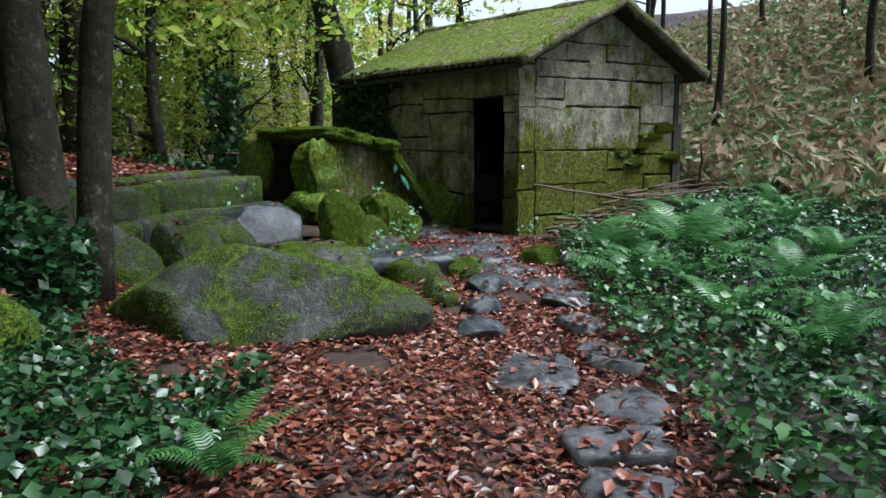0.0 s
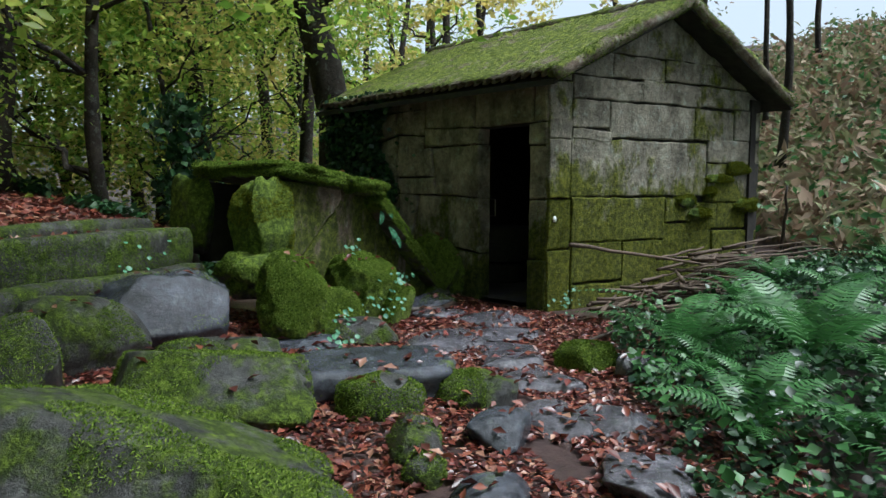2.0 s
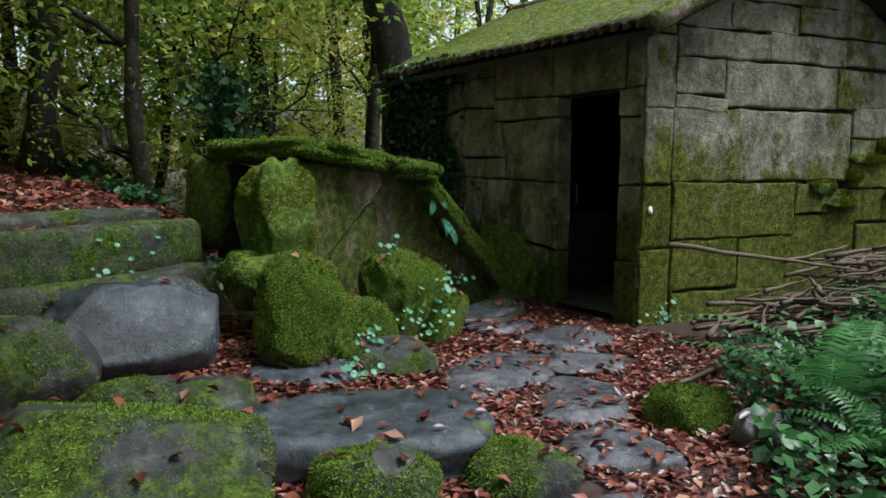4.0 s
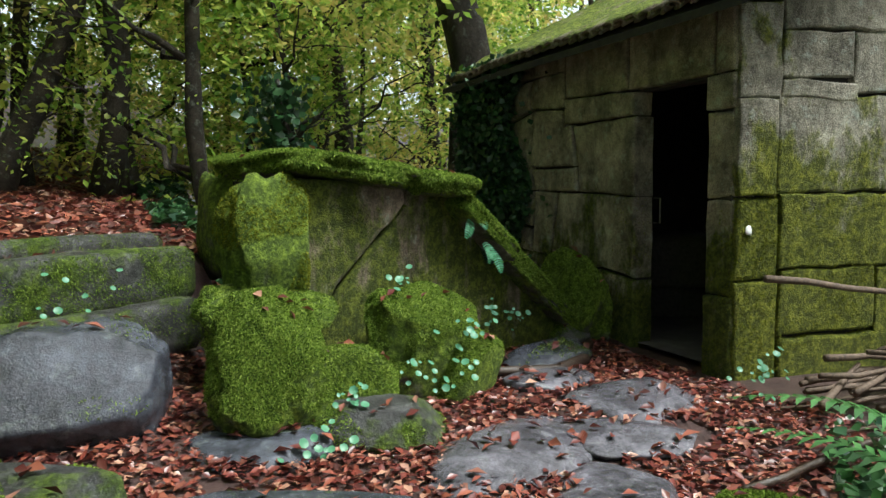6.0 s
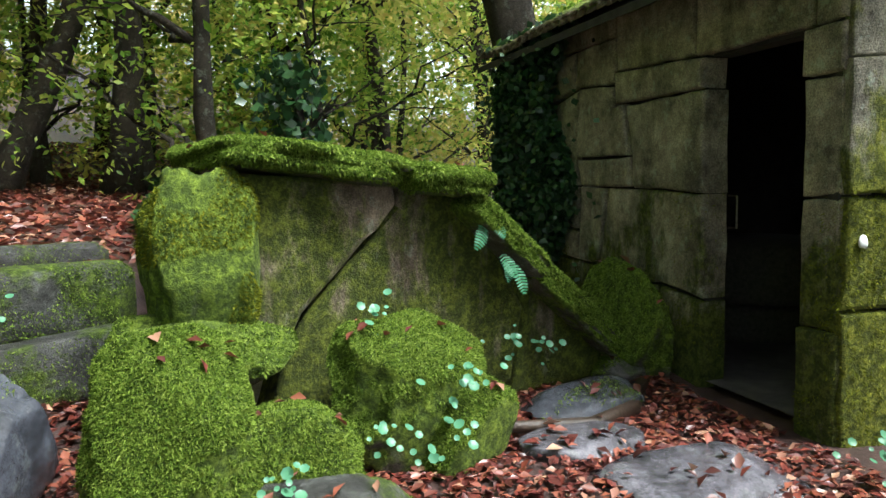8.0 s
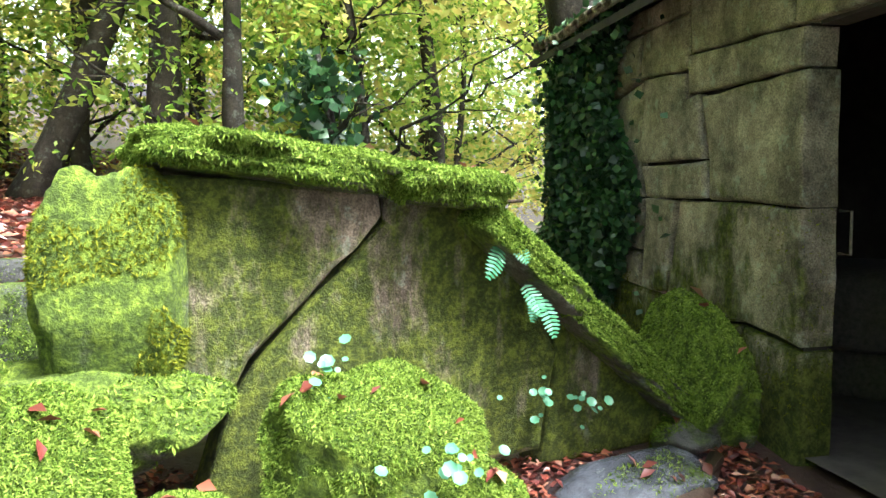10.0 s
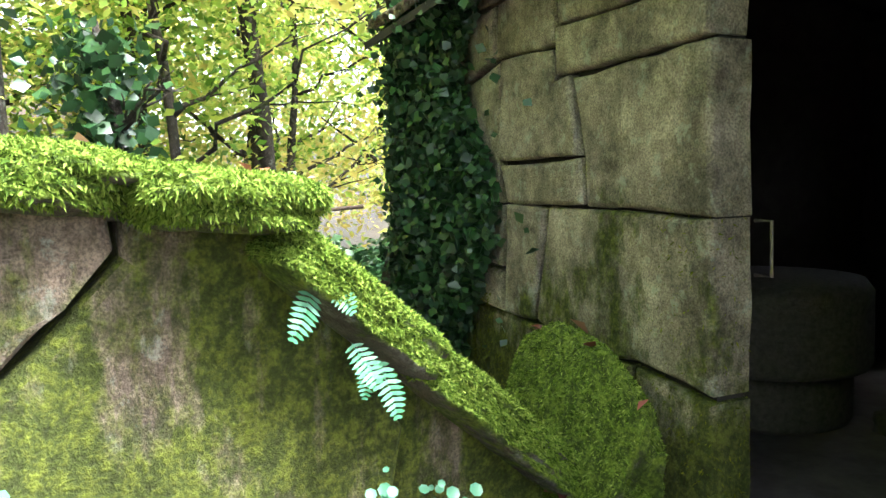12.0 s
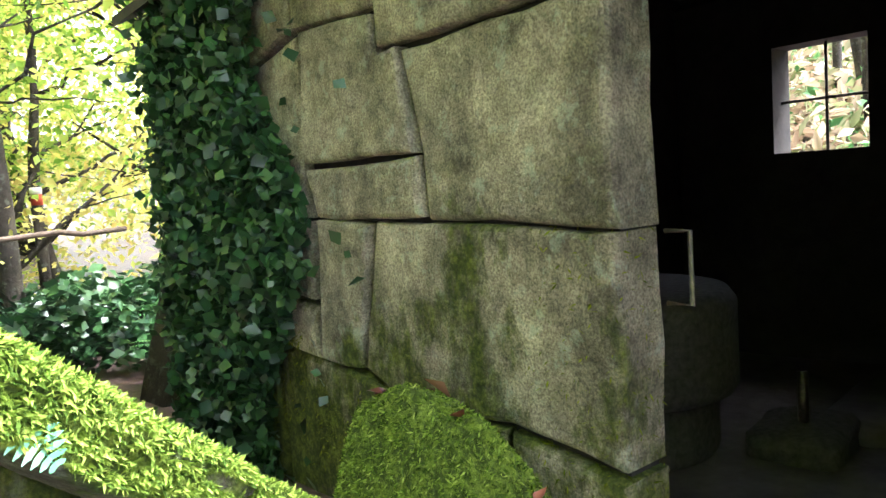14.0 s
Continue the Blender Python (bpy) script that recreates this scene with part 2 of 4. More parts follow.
def tri_leaves(name, pts, size, mat, up=0.0, spread=0.4, parent=None, aspect=0.55, fold=0.25, rng=None, dirs=None):
    """Many small folded leaves, each of four points, in one mesh."""
    rng = rng or np.random.default_rng(5)
    pts = np.asarray(pts, float)
    k = len(pts)
    nrm = rng.normal(size=(k, 3))
    nrm[:, 2] = np.abs(nrm[:, 2]) + up
    nrm /= np.linalg.norm(nrm, axis=1)[:, None]
    t = rng.normal(size=(k, 3)) if dirs is None else np.asarray(dirs, float) + rng.normal(size=(k, 3)) * 0.45
    t -= (t * nrm).sum(1)[:, None] * nrm
    t /= np.linalg.norm(t, axis=1)[:, None] + 1e-9
    b = np.cross(nrm, t)
    s = (size * (1 + spread * rng.uniform(-1, 1, k)))[:, None]
    a0 = pts - t * s
    a1 = pts + b * s * aspect + nrm * s * fold
    a2 = pts + t * s
    a3 = pts - b * s * aspect + nrm * s * fold
    v = np.stack([a0, a1, a2, a3], 1).reshape(-1, 3)
    me = bpy.data.meshes.new(name)
    me.vertices.add(4 * k), me.loops.add(6 * k), me.polygons.add(2 * k)
    me.vertices.foreach_set("co", v.ravel())
    base = (np.arange(k) * 4)[:, None]
    idx = np.concatenate([base + [0, 1, 2], base + [0, 2, 3]], 1).ravel()
    me.loops.foreach_set("vertex_index", idx.astype(np.int32))
    me.polygons.foreach_set("loop_start", np.arange(0, 6 * k, 3, dtype=np.int32))
    me.materials.append(mat)
    me.update(calc_edges=True)
    ob = new(name, me)
    if parent:
        ob.parent = parent
    return ob


def rock(name, c, r, mat, turn=0, seed=0, rough=0.22, sub=4, flat=None, parent=None, boxy=2.6):
    """A weathered boulder: a squarish ball, broken up by noise at three sizes; flat cuts its top off at that share of its height."""
    bm = bmesh.new()
    bmesh.ops.create_icosphere(bm, subdivisions=sub, radius=1)
    ca, sa = math.cos(radians(turn)), math.sin(radians(turn))
    off = Vector((seed * 7.3, seed * 3.1, seed * 5.7))
    pr = random.Random(seed * 13 + 1)
    planes = [(Vector((pr.gauss(0, 1), pr.gauss(0, 1), pr.gauss(0.3, 0.7))).normalized(), pr.uniform(0.68, 0.95)) for _ in range(9)] if boxy < 4.5 else []
    for v in bm.verts:
        p = v.co.copy()
        q = (abs(p.x) ** boxy + abs(p.y) ** boxy + abs(p.z) ** boxy) ** (-1 / boxy)
        p *= q
        p *= 1 + rough * noise.noise(p * 1.3 + off) + rough * 0.45 * noise.noise(p * 3.1 + off) + rough * 0.22 * noise.noise(p * 7 + off) + rough * 0.1 * noise.noise(p * 17 + off)
        for pn, pk in planes:
            dd = p.dot(pn) - pk
            if dd > 0:
                p -= pn * dd * 0.8
        if flat is not None and p.z > flat:
            p.z = flat + (p.z - flat) * 0.18
        x, y, z = p.x * r[0], p.y * r[1], p.z * r[2]
        v.co = (c[0] + x * ca - y * sa, c[1] + x * sa + y * ca, c[2] + z)
    return part(name, bm, mat, parent)


def tube(name, pts, radii, mat, parent=None, sides=7, seed=0, wob=0.0):
    """A tapered round bar along points."""
    pts = [Vector(p) for p in pts]
    verts, faces = [], []
    for i, p in enumerate(pts):
        d = (pts[min(i + 1, len(pts) - 1)] - pts[max(i - 1, 0)]).normalized()
        a = d.orthogonal().normalized() if abs(d.z) < 0.9 else Vector((1, 0, 0)) - d * d.x
        a.normalize()
        b = d.cross(a)
        for k in range(sides):
            w = math.tau * k / sides
            rr = radii[i] * (1 + wob * noise.noise(p * 2.5 + Vector((math.cos(w), math.sin(w), seed))))
            verts.append(p + (a * math.cos(w) + b * math.sin(w)) * rr)
    for i in range(len(pts) - 1):
        for k in range(sides):
            j = (k + 1) % sides
            faces.append((i * sides + k, i * sides + j, (i + 1) * sides + j, (i + 1) * sides + k))
    faces.append(tuple(range(sides))[::-1])
    faces.append(tuple(range((len(pts) - 1) * sides, len(pts) * sides)))
    return mesh_ob(name, verts, faces, mat, parent, True)


def bent(p, q, n=6, sway=0.1, seed=0):
    p, q = Vector(p), Vector(q)
    L = (q - p).length
    return [p.lerp(q, i / n) + Vector((noise.noise((i * 0.7, seed, 1)), noise.noise((i * 0.7, seed, 5)), noise.noise((i * 0.7, seed, 9)) * 0.4)) * sway * L * min(1, i) for i in range(n + 1)]


def clip_poly(poly, a, b, c):
    """Keeps the part of a polygon where a*x + b*y <= c."""
    out = []
    for i, p in enumerate(poly):
        q = poly[(i + 1) % len(poly)]
        dp, dq = a * p[0] + b * p[1] - c, a * q[0] + b * q[1] - c
        if dp <= 0:
            out.append(p)
        if dp * dq < 0:
            k = dp / (dp - dq)
            out.append((p[0] + (q[0] - p[0]) * k, p[1] + (q[1] - p[1]) * k))
    return out


def surface_points(ob, k, seed=0, zmin=-1.0, cover=None):
    """Random points with normals on a mesh's faces, by area."""
    rng = np.random.default_rng(seed)
    me = ob.data
    me.calc_loop_triangles()
    tri = np.array([t.vertices[:] for t in me.loop_triangles])
    co = np.array([v.co[:] for v in me.vertices])
    a, b, c = co[tri[:, 0]], co[tri[:, 1]], co[tri[:, 2]]
    cr = np.cross(b - a, c - a)
    ar = np.linalg.norm(cr, axis=1)
    w = np.where(cr[:, 2] / (ar + 1e-12) > zmin, ar, 0)
    i = rng.choice(len(tri), k, p=w / w.sum())
    u, v = rng.random(k), rng.random(k)
    f = u + v > 1
    u[f], v[f] = 1 - u[f], 1 - v[f]
    p = a[i] + u[:, None] * (b - a)[i] + v[:, None] * (c - a)[i]
    nn = cr[i] / (ar[i][:, None] + 1e-12)
    if cover is not None:
        keep = np.array([noise.noise(Vector(q) * 2.3) > cover for q in p])
        p, nn = p[keep], nn[keep]
    return p, nn


def moss_on(ob, k, seed=0, zmin=-0.2, size=0.013, mat=None, cover=None, droop=0.0):
    """Tufts of moss that stand and hang on a stone."""
    p, nn = surface_points(ob, int(k * 1.5), seed, zmin, cover)
    d = nn.copy()
    d[:, 2] -= droop
    return tri_leaves("moss", p + nn * size * 0.5, size, mat or M_TUFT, 0.1, 0.6, ob, 0.22, 0.1, np.random.default_rng(seed), d)

# ---- distance ----
def cloudy_distance():
    """Bright low cloud all round, far past the woods."""
    m, n, l, b = nodes_of("low_cloud")
    n.remove(b)
    e = n.new("ShaderNodeEmission")
    e.inputs["Color"].default_value, e.inputs["Strength"].default_value = (0.95, 0.98, 1.0, 1), 1.0
    l.new(e.outputs[0], n["Material Output"].inputs["Surface"])
    k, r = 64, 150
    vs = [(5 + r * math.cos(math.tau * i / k), 6 + r * math.sin(math.tau * i / k), z) for z in (-5, 52) for i in range(k)]
    ob = mesh_ob("backdrop", vs, [(i, (i + 1) % k, k + (i + 1) % k, k + i) for i in range(k)], m)
    tagged(ob, "pale bright overcast sky low over the woods", "sky", kind="structure")


cloudy_distance()

# ---- ground ----
def axis(lo, hi, a, b, fine, coarse):
    out, v = [], lo
    while v < hi:
        out.append(v)
        v += fine if a <= v < b else coarse if -30 < v < 50 else 25
    return out + [hi]


gx, gy = axis(-300, 320, -2, 16, 0.14, 1.0), axis(-300, 350, -2, 16, 0.14, 1.0)
gv = [(x, y, ground_h(x, y)) for y in gy for x in gx]
nx = len(gx)
ground = mesh_ob("ground", gv, [(j * nx + i, j * nx + i + 1, (j + 1) * nx + i + 1, (j + 1) * nx + i) for j in range(len(gy) - 1) for i in range(nx - 1)], M_SOIL, None, True)
tagged(ground, "damp brown forest floor with fallen leaves", "ground", kind="structure")

# ---- the stone hut ----
A, B, C = Vector((9.2, 8.02, 0)), Vector((13.0, 7.32, 0)), Vector((9.3, 12.35, 0))
D = B + (C - A)
ZB, EAVE, APEX = 0.0, 2.88, 3.85
uF, uL = (B - A).normalized(), (C - A).normalized()
LF, LL = (B - A).length, (C - A).length
inF = uF.cross(Vector((0, 0, -1)))
inL = uL.cross(Vector((0, 0, 1)))
THICK = 0.5


def wall_piece(name, o, u, inward, poly, depth, mat, parent, back=0.0, bev=0.0):
    """A piece of wall from its outline (along, up), given depth inwards; bev rounds its outer edge."""
    up = Vector((0, 0, 1))
    rings = [(0.0, depth)] if not bev else [(bev, 0.0), (bev * 0.3, bev * 0.35), (0.0, bev), (0.0, depth)]
    cx, cy = sum(p[0] for p in poly) / len(poly), sum(p[1] for p in poly) / len(poly)
    if not bev:
        rings = [(0, 0), (0, depth)]
    verts, faces, k = [], [], len(poly)
    for shrink, d in rings:
        for px, py in poly:
            dx, dy = cx - px, cy - py
            sx, sy = math.copysign(min(abs(dx), shrink), dx), math.copysign(min(abs(dy), shrink), dy)
            verts.append(o + u * (px + sx) + up * (py + sy) + inward * (d + back))
    for r in range(len(rings) - 1):
        for i in range(k):
            j = (i + 1) % k
            faces.append((r * k + i, (r + 1) * k + i, (r + 1) * k + j, r * k + j))
    faces.append(tuple(range(k))), faces.append(tuple(range((len(rings) - 1) * k, len(rings) * k))[::-1])
    ob = mesh_ob(name, verts, faces, mat, parent)
    bm = bmesh.new()
    bm.from_mesh(ob.data)
    bmesh.ops.recalc_face_normals(bm, faces=bm.faces)
    bm.to_mesh(ob.data)
    bm.free()
    return ob


def rect(a, b, c, d):
    return [(a, c), (b, c), (b, d), (a, d)]


DOOR0, DOOR1, DOORT = 0.32, 1.15, 2.37
GAP = 0.06
left_wall = tagged(new("wall_west"), "granite block wall with doorway and ivy", "wall", kind="structure")
front_wall = tagged(new("wall_south"), "mossy granite block gable wall", "wall", kind="structure")
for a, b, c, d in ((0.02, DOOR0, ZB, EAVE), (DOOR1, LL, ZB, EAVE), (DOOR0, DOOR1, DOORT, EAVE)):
    wall_piece("wall_core", A, uL, inL, rect(a + (0.03 if a else 0), b - 0.03, c, d), 0.14, M_SHADE_CORE, left_wall, GAP)
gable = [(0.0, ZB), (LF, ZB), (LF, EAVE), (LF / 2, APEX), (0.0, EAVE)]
wall_piece("wall_core", A, uF, inF, gable, 0.2, M_SHADE_CORE, front_wall, GAP)
# back and east walls carry the indoor shade as near-black colour
back_wall = wall_piece("wall_north", C, uF, -inF, gable, THICK, M_SHADE_CORE, None)
tagged(back_wall, "granite back wall of the hut, indoor shade painted near-black", "wall", kind="structure")
east = tagged(new("wall_east"), "granite wall with a small barred window, indoor shade painted near-black", "wall", kind="structure")
W0, W1, WZ0, WZ1 = 2.47, 3.1, 1.72, 2.46
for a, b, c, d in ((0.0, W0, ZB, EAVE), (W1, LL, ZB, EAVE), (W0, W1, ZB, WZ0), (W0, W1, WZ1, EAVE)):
    wall_piece("wall_core", B, uL, -inL, rect(a, b, c, d), 0.25, M_SHADE_CORE, east)
window = tagged(new("window_1"), "small square window with iron bars", "window", kind="structure")
wc = B + uL * ((W0 + W1) / 2) - inL * 0.12
tube("bar", [wc + Vector((0, 0, WZ0)), wc + Vector((0, 0, WZ1))], [0.011, 0.011], M_IRON, window)
wm = B + uL * W0 - inL * 0.12 + Vector((0, 0, 2.08))
tube("bar", [wm, wm + uL * (W1 - W0)], [0.011, 0.011], M_IRON, window)
floor = mesh_ob(
    "floor", [A + uF * a + uL * b + Vector((0, 0, 0.24)) for a, b in ((0.06, 0.06), (LF - 0.06, 0.06), (LF - 0.06, LL - 0.06), (0.06, LL - 0.06))], [(0, 1, 2, 3)], M_FLOORIN)
tagged(floor, "worn stone floor inside the dark hut", "floor", kind="structure")

rs = random.Random(4)


def jitter(poly, amt=0.012):
    """Breaks the straight edges of a block up a little."""
    out = []
    for i, p in enumerate(poly):
        q = poly[(i + 1) % len(poly)]
        n = max(1, int(math.hypot(q[0] - p[0], q[1] - p[1]) / 0.14))
        for k in range(n):
            f = k / n
            out.append((p[0] + (q[0] - p[0]) * f + rs.uniform(-amt, amt), p[1] + (q[1] - p[1]) * f + rs.uniform(-amt, amt)))
    return out


def block(o, u, inward, a, b, c, d, mat, parent, roofcut=None, skew=0.0):
    poly = [(a + 0.003, c + 0.003), (b - 0.003, c + 0.006 + skew), (b - 0.006, d - 0.006 + skew), (a + 0.006, d - 0.006)]
    if roofcut:
        for cut in roofcut:
            poly = clip_poly(poly, *cut)
    if len(poly) < 3:
        return
    return wall_piece("stone_block", o, u, inward, jitter(poly), 0.2, mat, parent, rs.uniform(-0.02, 0.012), rs.uniform(0.012, 0.024))


def stone(o, u, inward, poly, mat, parent):
    """One irregular wall stone from its outline, drawn in a little for the joint."""
    cx, cy = sum(q[0] for q in poly) / len(poly), sum(q[1] for q in poly) / len(poly)
    poly = [(x - math.copysign(min(0.01, abs(x - cx)), x - cx), y - math.copysign(min(0.006, abs(y - cy)), y - cy)) for x, y in poly]
    return wall_piece("stone_block", o, u, inward, jitter(poly, 0.009), 0.2, mat, parent, rs.uniform(-0.018, 0.012), rs.uniform(0.016, 0.028))


# stones of the west wall: along, up
for poly in (
        [(1.15, 1.5), (2.0, 1.53), (2.02, 1.77), (2.1, 2.16), (1.15, 2.18)],
        [(2.0, 1.53), (2.79, 1.54), (2.86, 1.77), (2.02, 1.77)],
        [(2.02, 1.78), (2.86, 1.78), (2.8, 2.36), (2.24, 2.33), (2.22, 2.17), (2.1, 2.17)],
        [(1.15, 2.18), (2.08, 2.18), (2.23, 2.17), (2.24, 2.43), (1.15, 2.38)],
        [(2.24, 2.34), (2.9, 2.38), (2.86, 2.7), (2.23, 2.7)],
        [(1.24, 2.39), (2.22, 2.43), (2.22, 2.86), (1.24, 2.86)],
        [(2.23, 2.7), (3.2, 2.7), (3.2, 2.86), (2.23, 2.86)],
        [(1.15, 0.8), (1.62, 0.84), (2.19, 0.8), (2.5, 0.9), (2.35, 1.53), (1.15, 1.5)],
        [(2.5, 0.9), (2.84, 0.89), (2.78, 1.54), (2.35, 1.53)],
        [(2.87, 1.16), (3.2, 1.18), (3.2, 1.54), (2.8, 1.54)],
        [(2.84, 0.9), (3.25, 0.93), (3.2, 1.17), (2.86, 1.15)],
        [(1.15, 0.1), (1.7, 0.1), (1.63, 0.83), (1.15, 0.79)],
        [(1.7, 0.1), (2.6, 0.1), (2.6, 0.89), (2.19, 0.79), (1.64, 0.83)],
        [(2.6, 0.1), (3.3, 0.1), (3.3, 0.92), (2.6, 0.89)],
        [(2.86, 1.55), (3.5, 1.55), (3.5, 2.24), (2.84, 2.36)], [(2.9, 2.38), (3.5, 2.26), (3.5, 2.69), (2.88, 2.69)],
        rect(3.3, 4.33, 0.1, 0.92), rect(3.25, 4.3, 0.93, 1.53), rect(3.5, 4.33, 1.54, 2.26), rect(3.5, 4.33, 2.27, 2.7), rect(3.2, 4.33, 2.71, 2.86),
        rect(0.02, 0.32, 0.1, 0.78), rect(0.02, 0.32, 0.78, 1.49), rect(0.02, 0.32, 1.49, 2.12), rect(0.02, 0.32, 2.12, 2.38), rect(0.02, 0.24, 2.38, 2.86), rect(0.24, 1.24, 2.38, 2.86)):
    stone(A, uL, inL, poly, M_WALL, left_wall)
# blocks of the gable
slope = (APEX - EAVE) / (LF / 2)
cuts = [(-slope, 1.0, EAVE - 0.02), (slope, 1.0, EAVE + slope * LF - 0.02)]
for a, b, c, d, k in (
        (0.0, 0.35, 2.2, 2.86, 0), (0.35, 0.95, 2.34, 2.68, 0.0), (0.35, 0.98, 2.2, 2.34, -0.03), (0.95, 2.5, 2.24, 2.68, 0.02), (2.5, 3.3, 2.28, 2.7, 0.0), (3.3, 3.86, 2.3, 2.72, 0),
        (0.35, 1.5, 2.68, 2.95, 0.0), (1.5, 2.6, 2.7, 2.98, 0), (2.6, 3.86, 2.72, 3.0, 0), (0.0, 0.35, 2.86, 3.2, 0), (0.35, 1.0, 2.95, 3.25, 0), (1.0, 1.9, 2.97, 3.25, 0), (1.9, 3.0, 3.0, 3.27, 0),
        (3.0, 3.86, 3.0, 3.3, 0), (0.8, 1.55, 3.25, 3.9, 0), (1.55, 2.2, 3.26, 3.9, 0), (2.2, 3.2, 3.27, 3.9, 0), (0.0, 0.32, 1.5, 2.2, 0), (0.32, 2.75, 1.52, 2.22, 0.02), (2.75, 3.86, 1.98, 2.3, 0),
        (2.75, 3.86, 1.46, 1.98, 0.0), (0.0, 0.35, 0.9, 1.5, 0), (0.35, 1.95, 0.98, 1.52, 0), (1.95, 2.45, 1.2, 1.5, 0), (2.45, 3.86, 1.1, 1.46, 0.0), (1.95, 2.9, 0.72, 1.2, -0.03), (2.9, 3.86, 0.6, 1.08, 0.0),
        (0.0, 0.36, 0.1, 0.9, 0), (0.36, 1.2, 0.5, 0.98, 0), (1.2, 1.95, 0.45, 0.98, 0), (0.36, 1.6, 0.1, 0.48, 0), (1.6, 2.7, 0.1, 0.7, 0), (2.7, 3.86, 0.1, 0.6, 0)):
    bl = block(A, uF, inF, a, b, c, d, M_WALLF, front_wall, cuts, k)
    if bl and c < 1.6:
        moss_on(bl, 1500 if c < 1.3 else 700, int(a * 40 + c * 9), -0.5, 0.012, M_WALLTUFT, -0.02 if c < 1.2 else 0.12, 0.6)
for bl in [o for o in left_wall.children if o.name.startswith("stone_block")]:
    zc = sum(v.co.z for v in bl.data.vertices) / len(bl.data.vertices)
    if zc < 1.2:
        moss_on(bl, 700, int(zc * 50), -0.5, 0.011, M_WALLTUFT, 0.02 if zc < 0.7 else 0.2, 0.6)
for a, z, w, h, sd in ((2.35, 1.47, 0.2, 0.09, 61), (2.62, 1.32, 0.26, 0.07, 62), (3.0, 1.78, 0.3, 0.06, 63), (3.4, 1.92, 0.28, 0.09, 64), (3.6, 1.42, 0.24, 0.1, 65), (2.8, 1.6, 0.12, 0.07, 66)):
    q = A + uF * a - inF * 0.0 + Vector((0, 0, z))
    sh = rock("stone_ledge_piece", q, (w, 0.07, h), M_MOSSY, -10.4, sd, 0.3, 3, None, front_wall, 3)
    moss_on(sh, 2600, sd, -0.9, 0.013, M_WALLTUFT, -0.4, 0.5)
mark = tagged(rock("paint_mark", A + uF * 0.09 - inF * 0.015 + Vector((0, 0, 1.27)), (0.03, 0.014, 0.035), M_WHITE, 0, 2, 0.3, 2), "small white paint mark on the corner stone", "paint mark")

# roof of curved tiles, two slopes
roof = tagged(new("tile_roof"), "corrugated clay tile roof thick with moss", "roof")
OVER, OUT = 0.3, 0.24
ridge = A + uF * (LF / 2)
for side in (0, 1):
    sgn = -1 if side == 0 else 1
    length = LL + 2 * OVER
    half = LF / 2 + OUT
    n_t = int(length / 0.155)
    for i in range(n_t):
        verts, faces = [], []
        nr, na = 14, 7
        for r in range(nr + 1):
            f = r / nr
            step = 0.03 * (1 - (f * 6.999) % 1.0)
            for k in range(na):
                w = math.pi * k / (na - 1)
                c = ridge + uL * (-OVER + (i + 0.5) * 0.155 + 0.092 * math.cos(w)) + uF * (sgn * half * f)
                z = APEX + 0.09 - slope * half * f + 0.06 * math.sin(w) + step + 0.03 * noise.noise((c.x * 1.7, c.y * 1.7, 3)) + 0.012 * noise.noise((c.x * 9, c.y * 9, 1))
                verts.append((c.x, c.y, z))
        for r in range(nr):
            for k in range(na - 1):
                a0 = r * na + k
                faces.append((a0, a0 + 1, a0 + na + 1, a0 + na))
        t = mesh_ob("tile_row", verts, faces, M_ROOF, roof, True)
        sm = t.modifiers.new("thick", "SOLIDIFY")
        sm.thickness = 0.025
        if side == 0:
            moss_on(t, 900 if i < 3 else 420, i, -0.5, 0.014, M_TUFT, 0.1, 0.1)
    # boards under the tiles, in the near-black that paints in shade
    pts = [ridge - uL * OVER, ridge + uL * (LL + OVER), ridge + uL * (LL + OVER) + uF * (sgn * half), ridge - uL * OVER + uF * (sgn * half)]
    zs = [APEX + 0.05, APEX + 0.05, APEX + 0.05 - slope * half, APEX + 0.05 - slope * half]
    vs = [Vector((p.x, p.y, z)) for p, z in zip(pts, zs)]
    mesh_ob("roof_deck", vs + [v - Vector((0, 0, 0.06)) for v in vs], [(0, 1, 2, 3), (7, 6, 5, 4), (0, 4, 5, 1), (1, 5, 6, 2), (2, 6, 7, 3), (3, 7, 4, 0)], M_SHADE_CORE, roof)
    verge = [ridge - uL * (OVER - 0.02) + uF * (sgn * half * f) + Vector((0, 0, APEX + 0.1 - slope * half * f + 0.02 * noise.noise((f * 9, side, 0)))) for f in np.linspace(0, 1, 14)]
    vg = tube("verge", verge, [0.085] * 14, M_ROOF, roof, 8, 1, 0.4)
    moss_on(vg, 2600, 3 + side, -0.9, 0.014, M_TUFT, -0.2, 0.3)
tube("ridge_cap", [ridge + uL * (-OVER + 0.01 + f * (LL + 2 * OVER)) + Vector((0, 0, APEX + 0.13)) for f in np.linspace(0, 1, 20)], [0.1] * 20, M_ROOF, roof, 8, 3, 0.3)

# inside: millstone drum, base with a post, door handle
mill = tagged(new("mill_drum"), "round stone mill drum in the dark hut", "millstone")
mc = Vector((10.72, 10.3, 0.24))
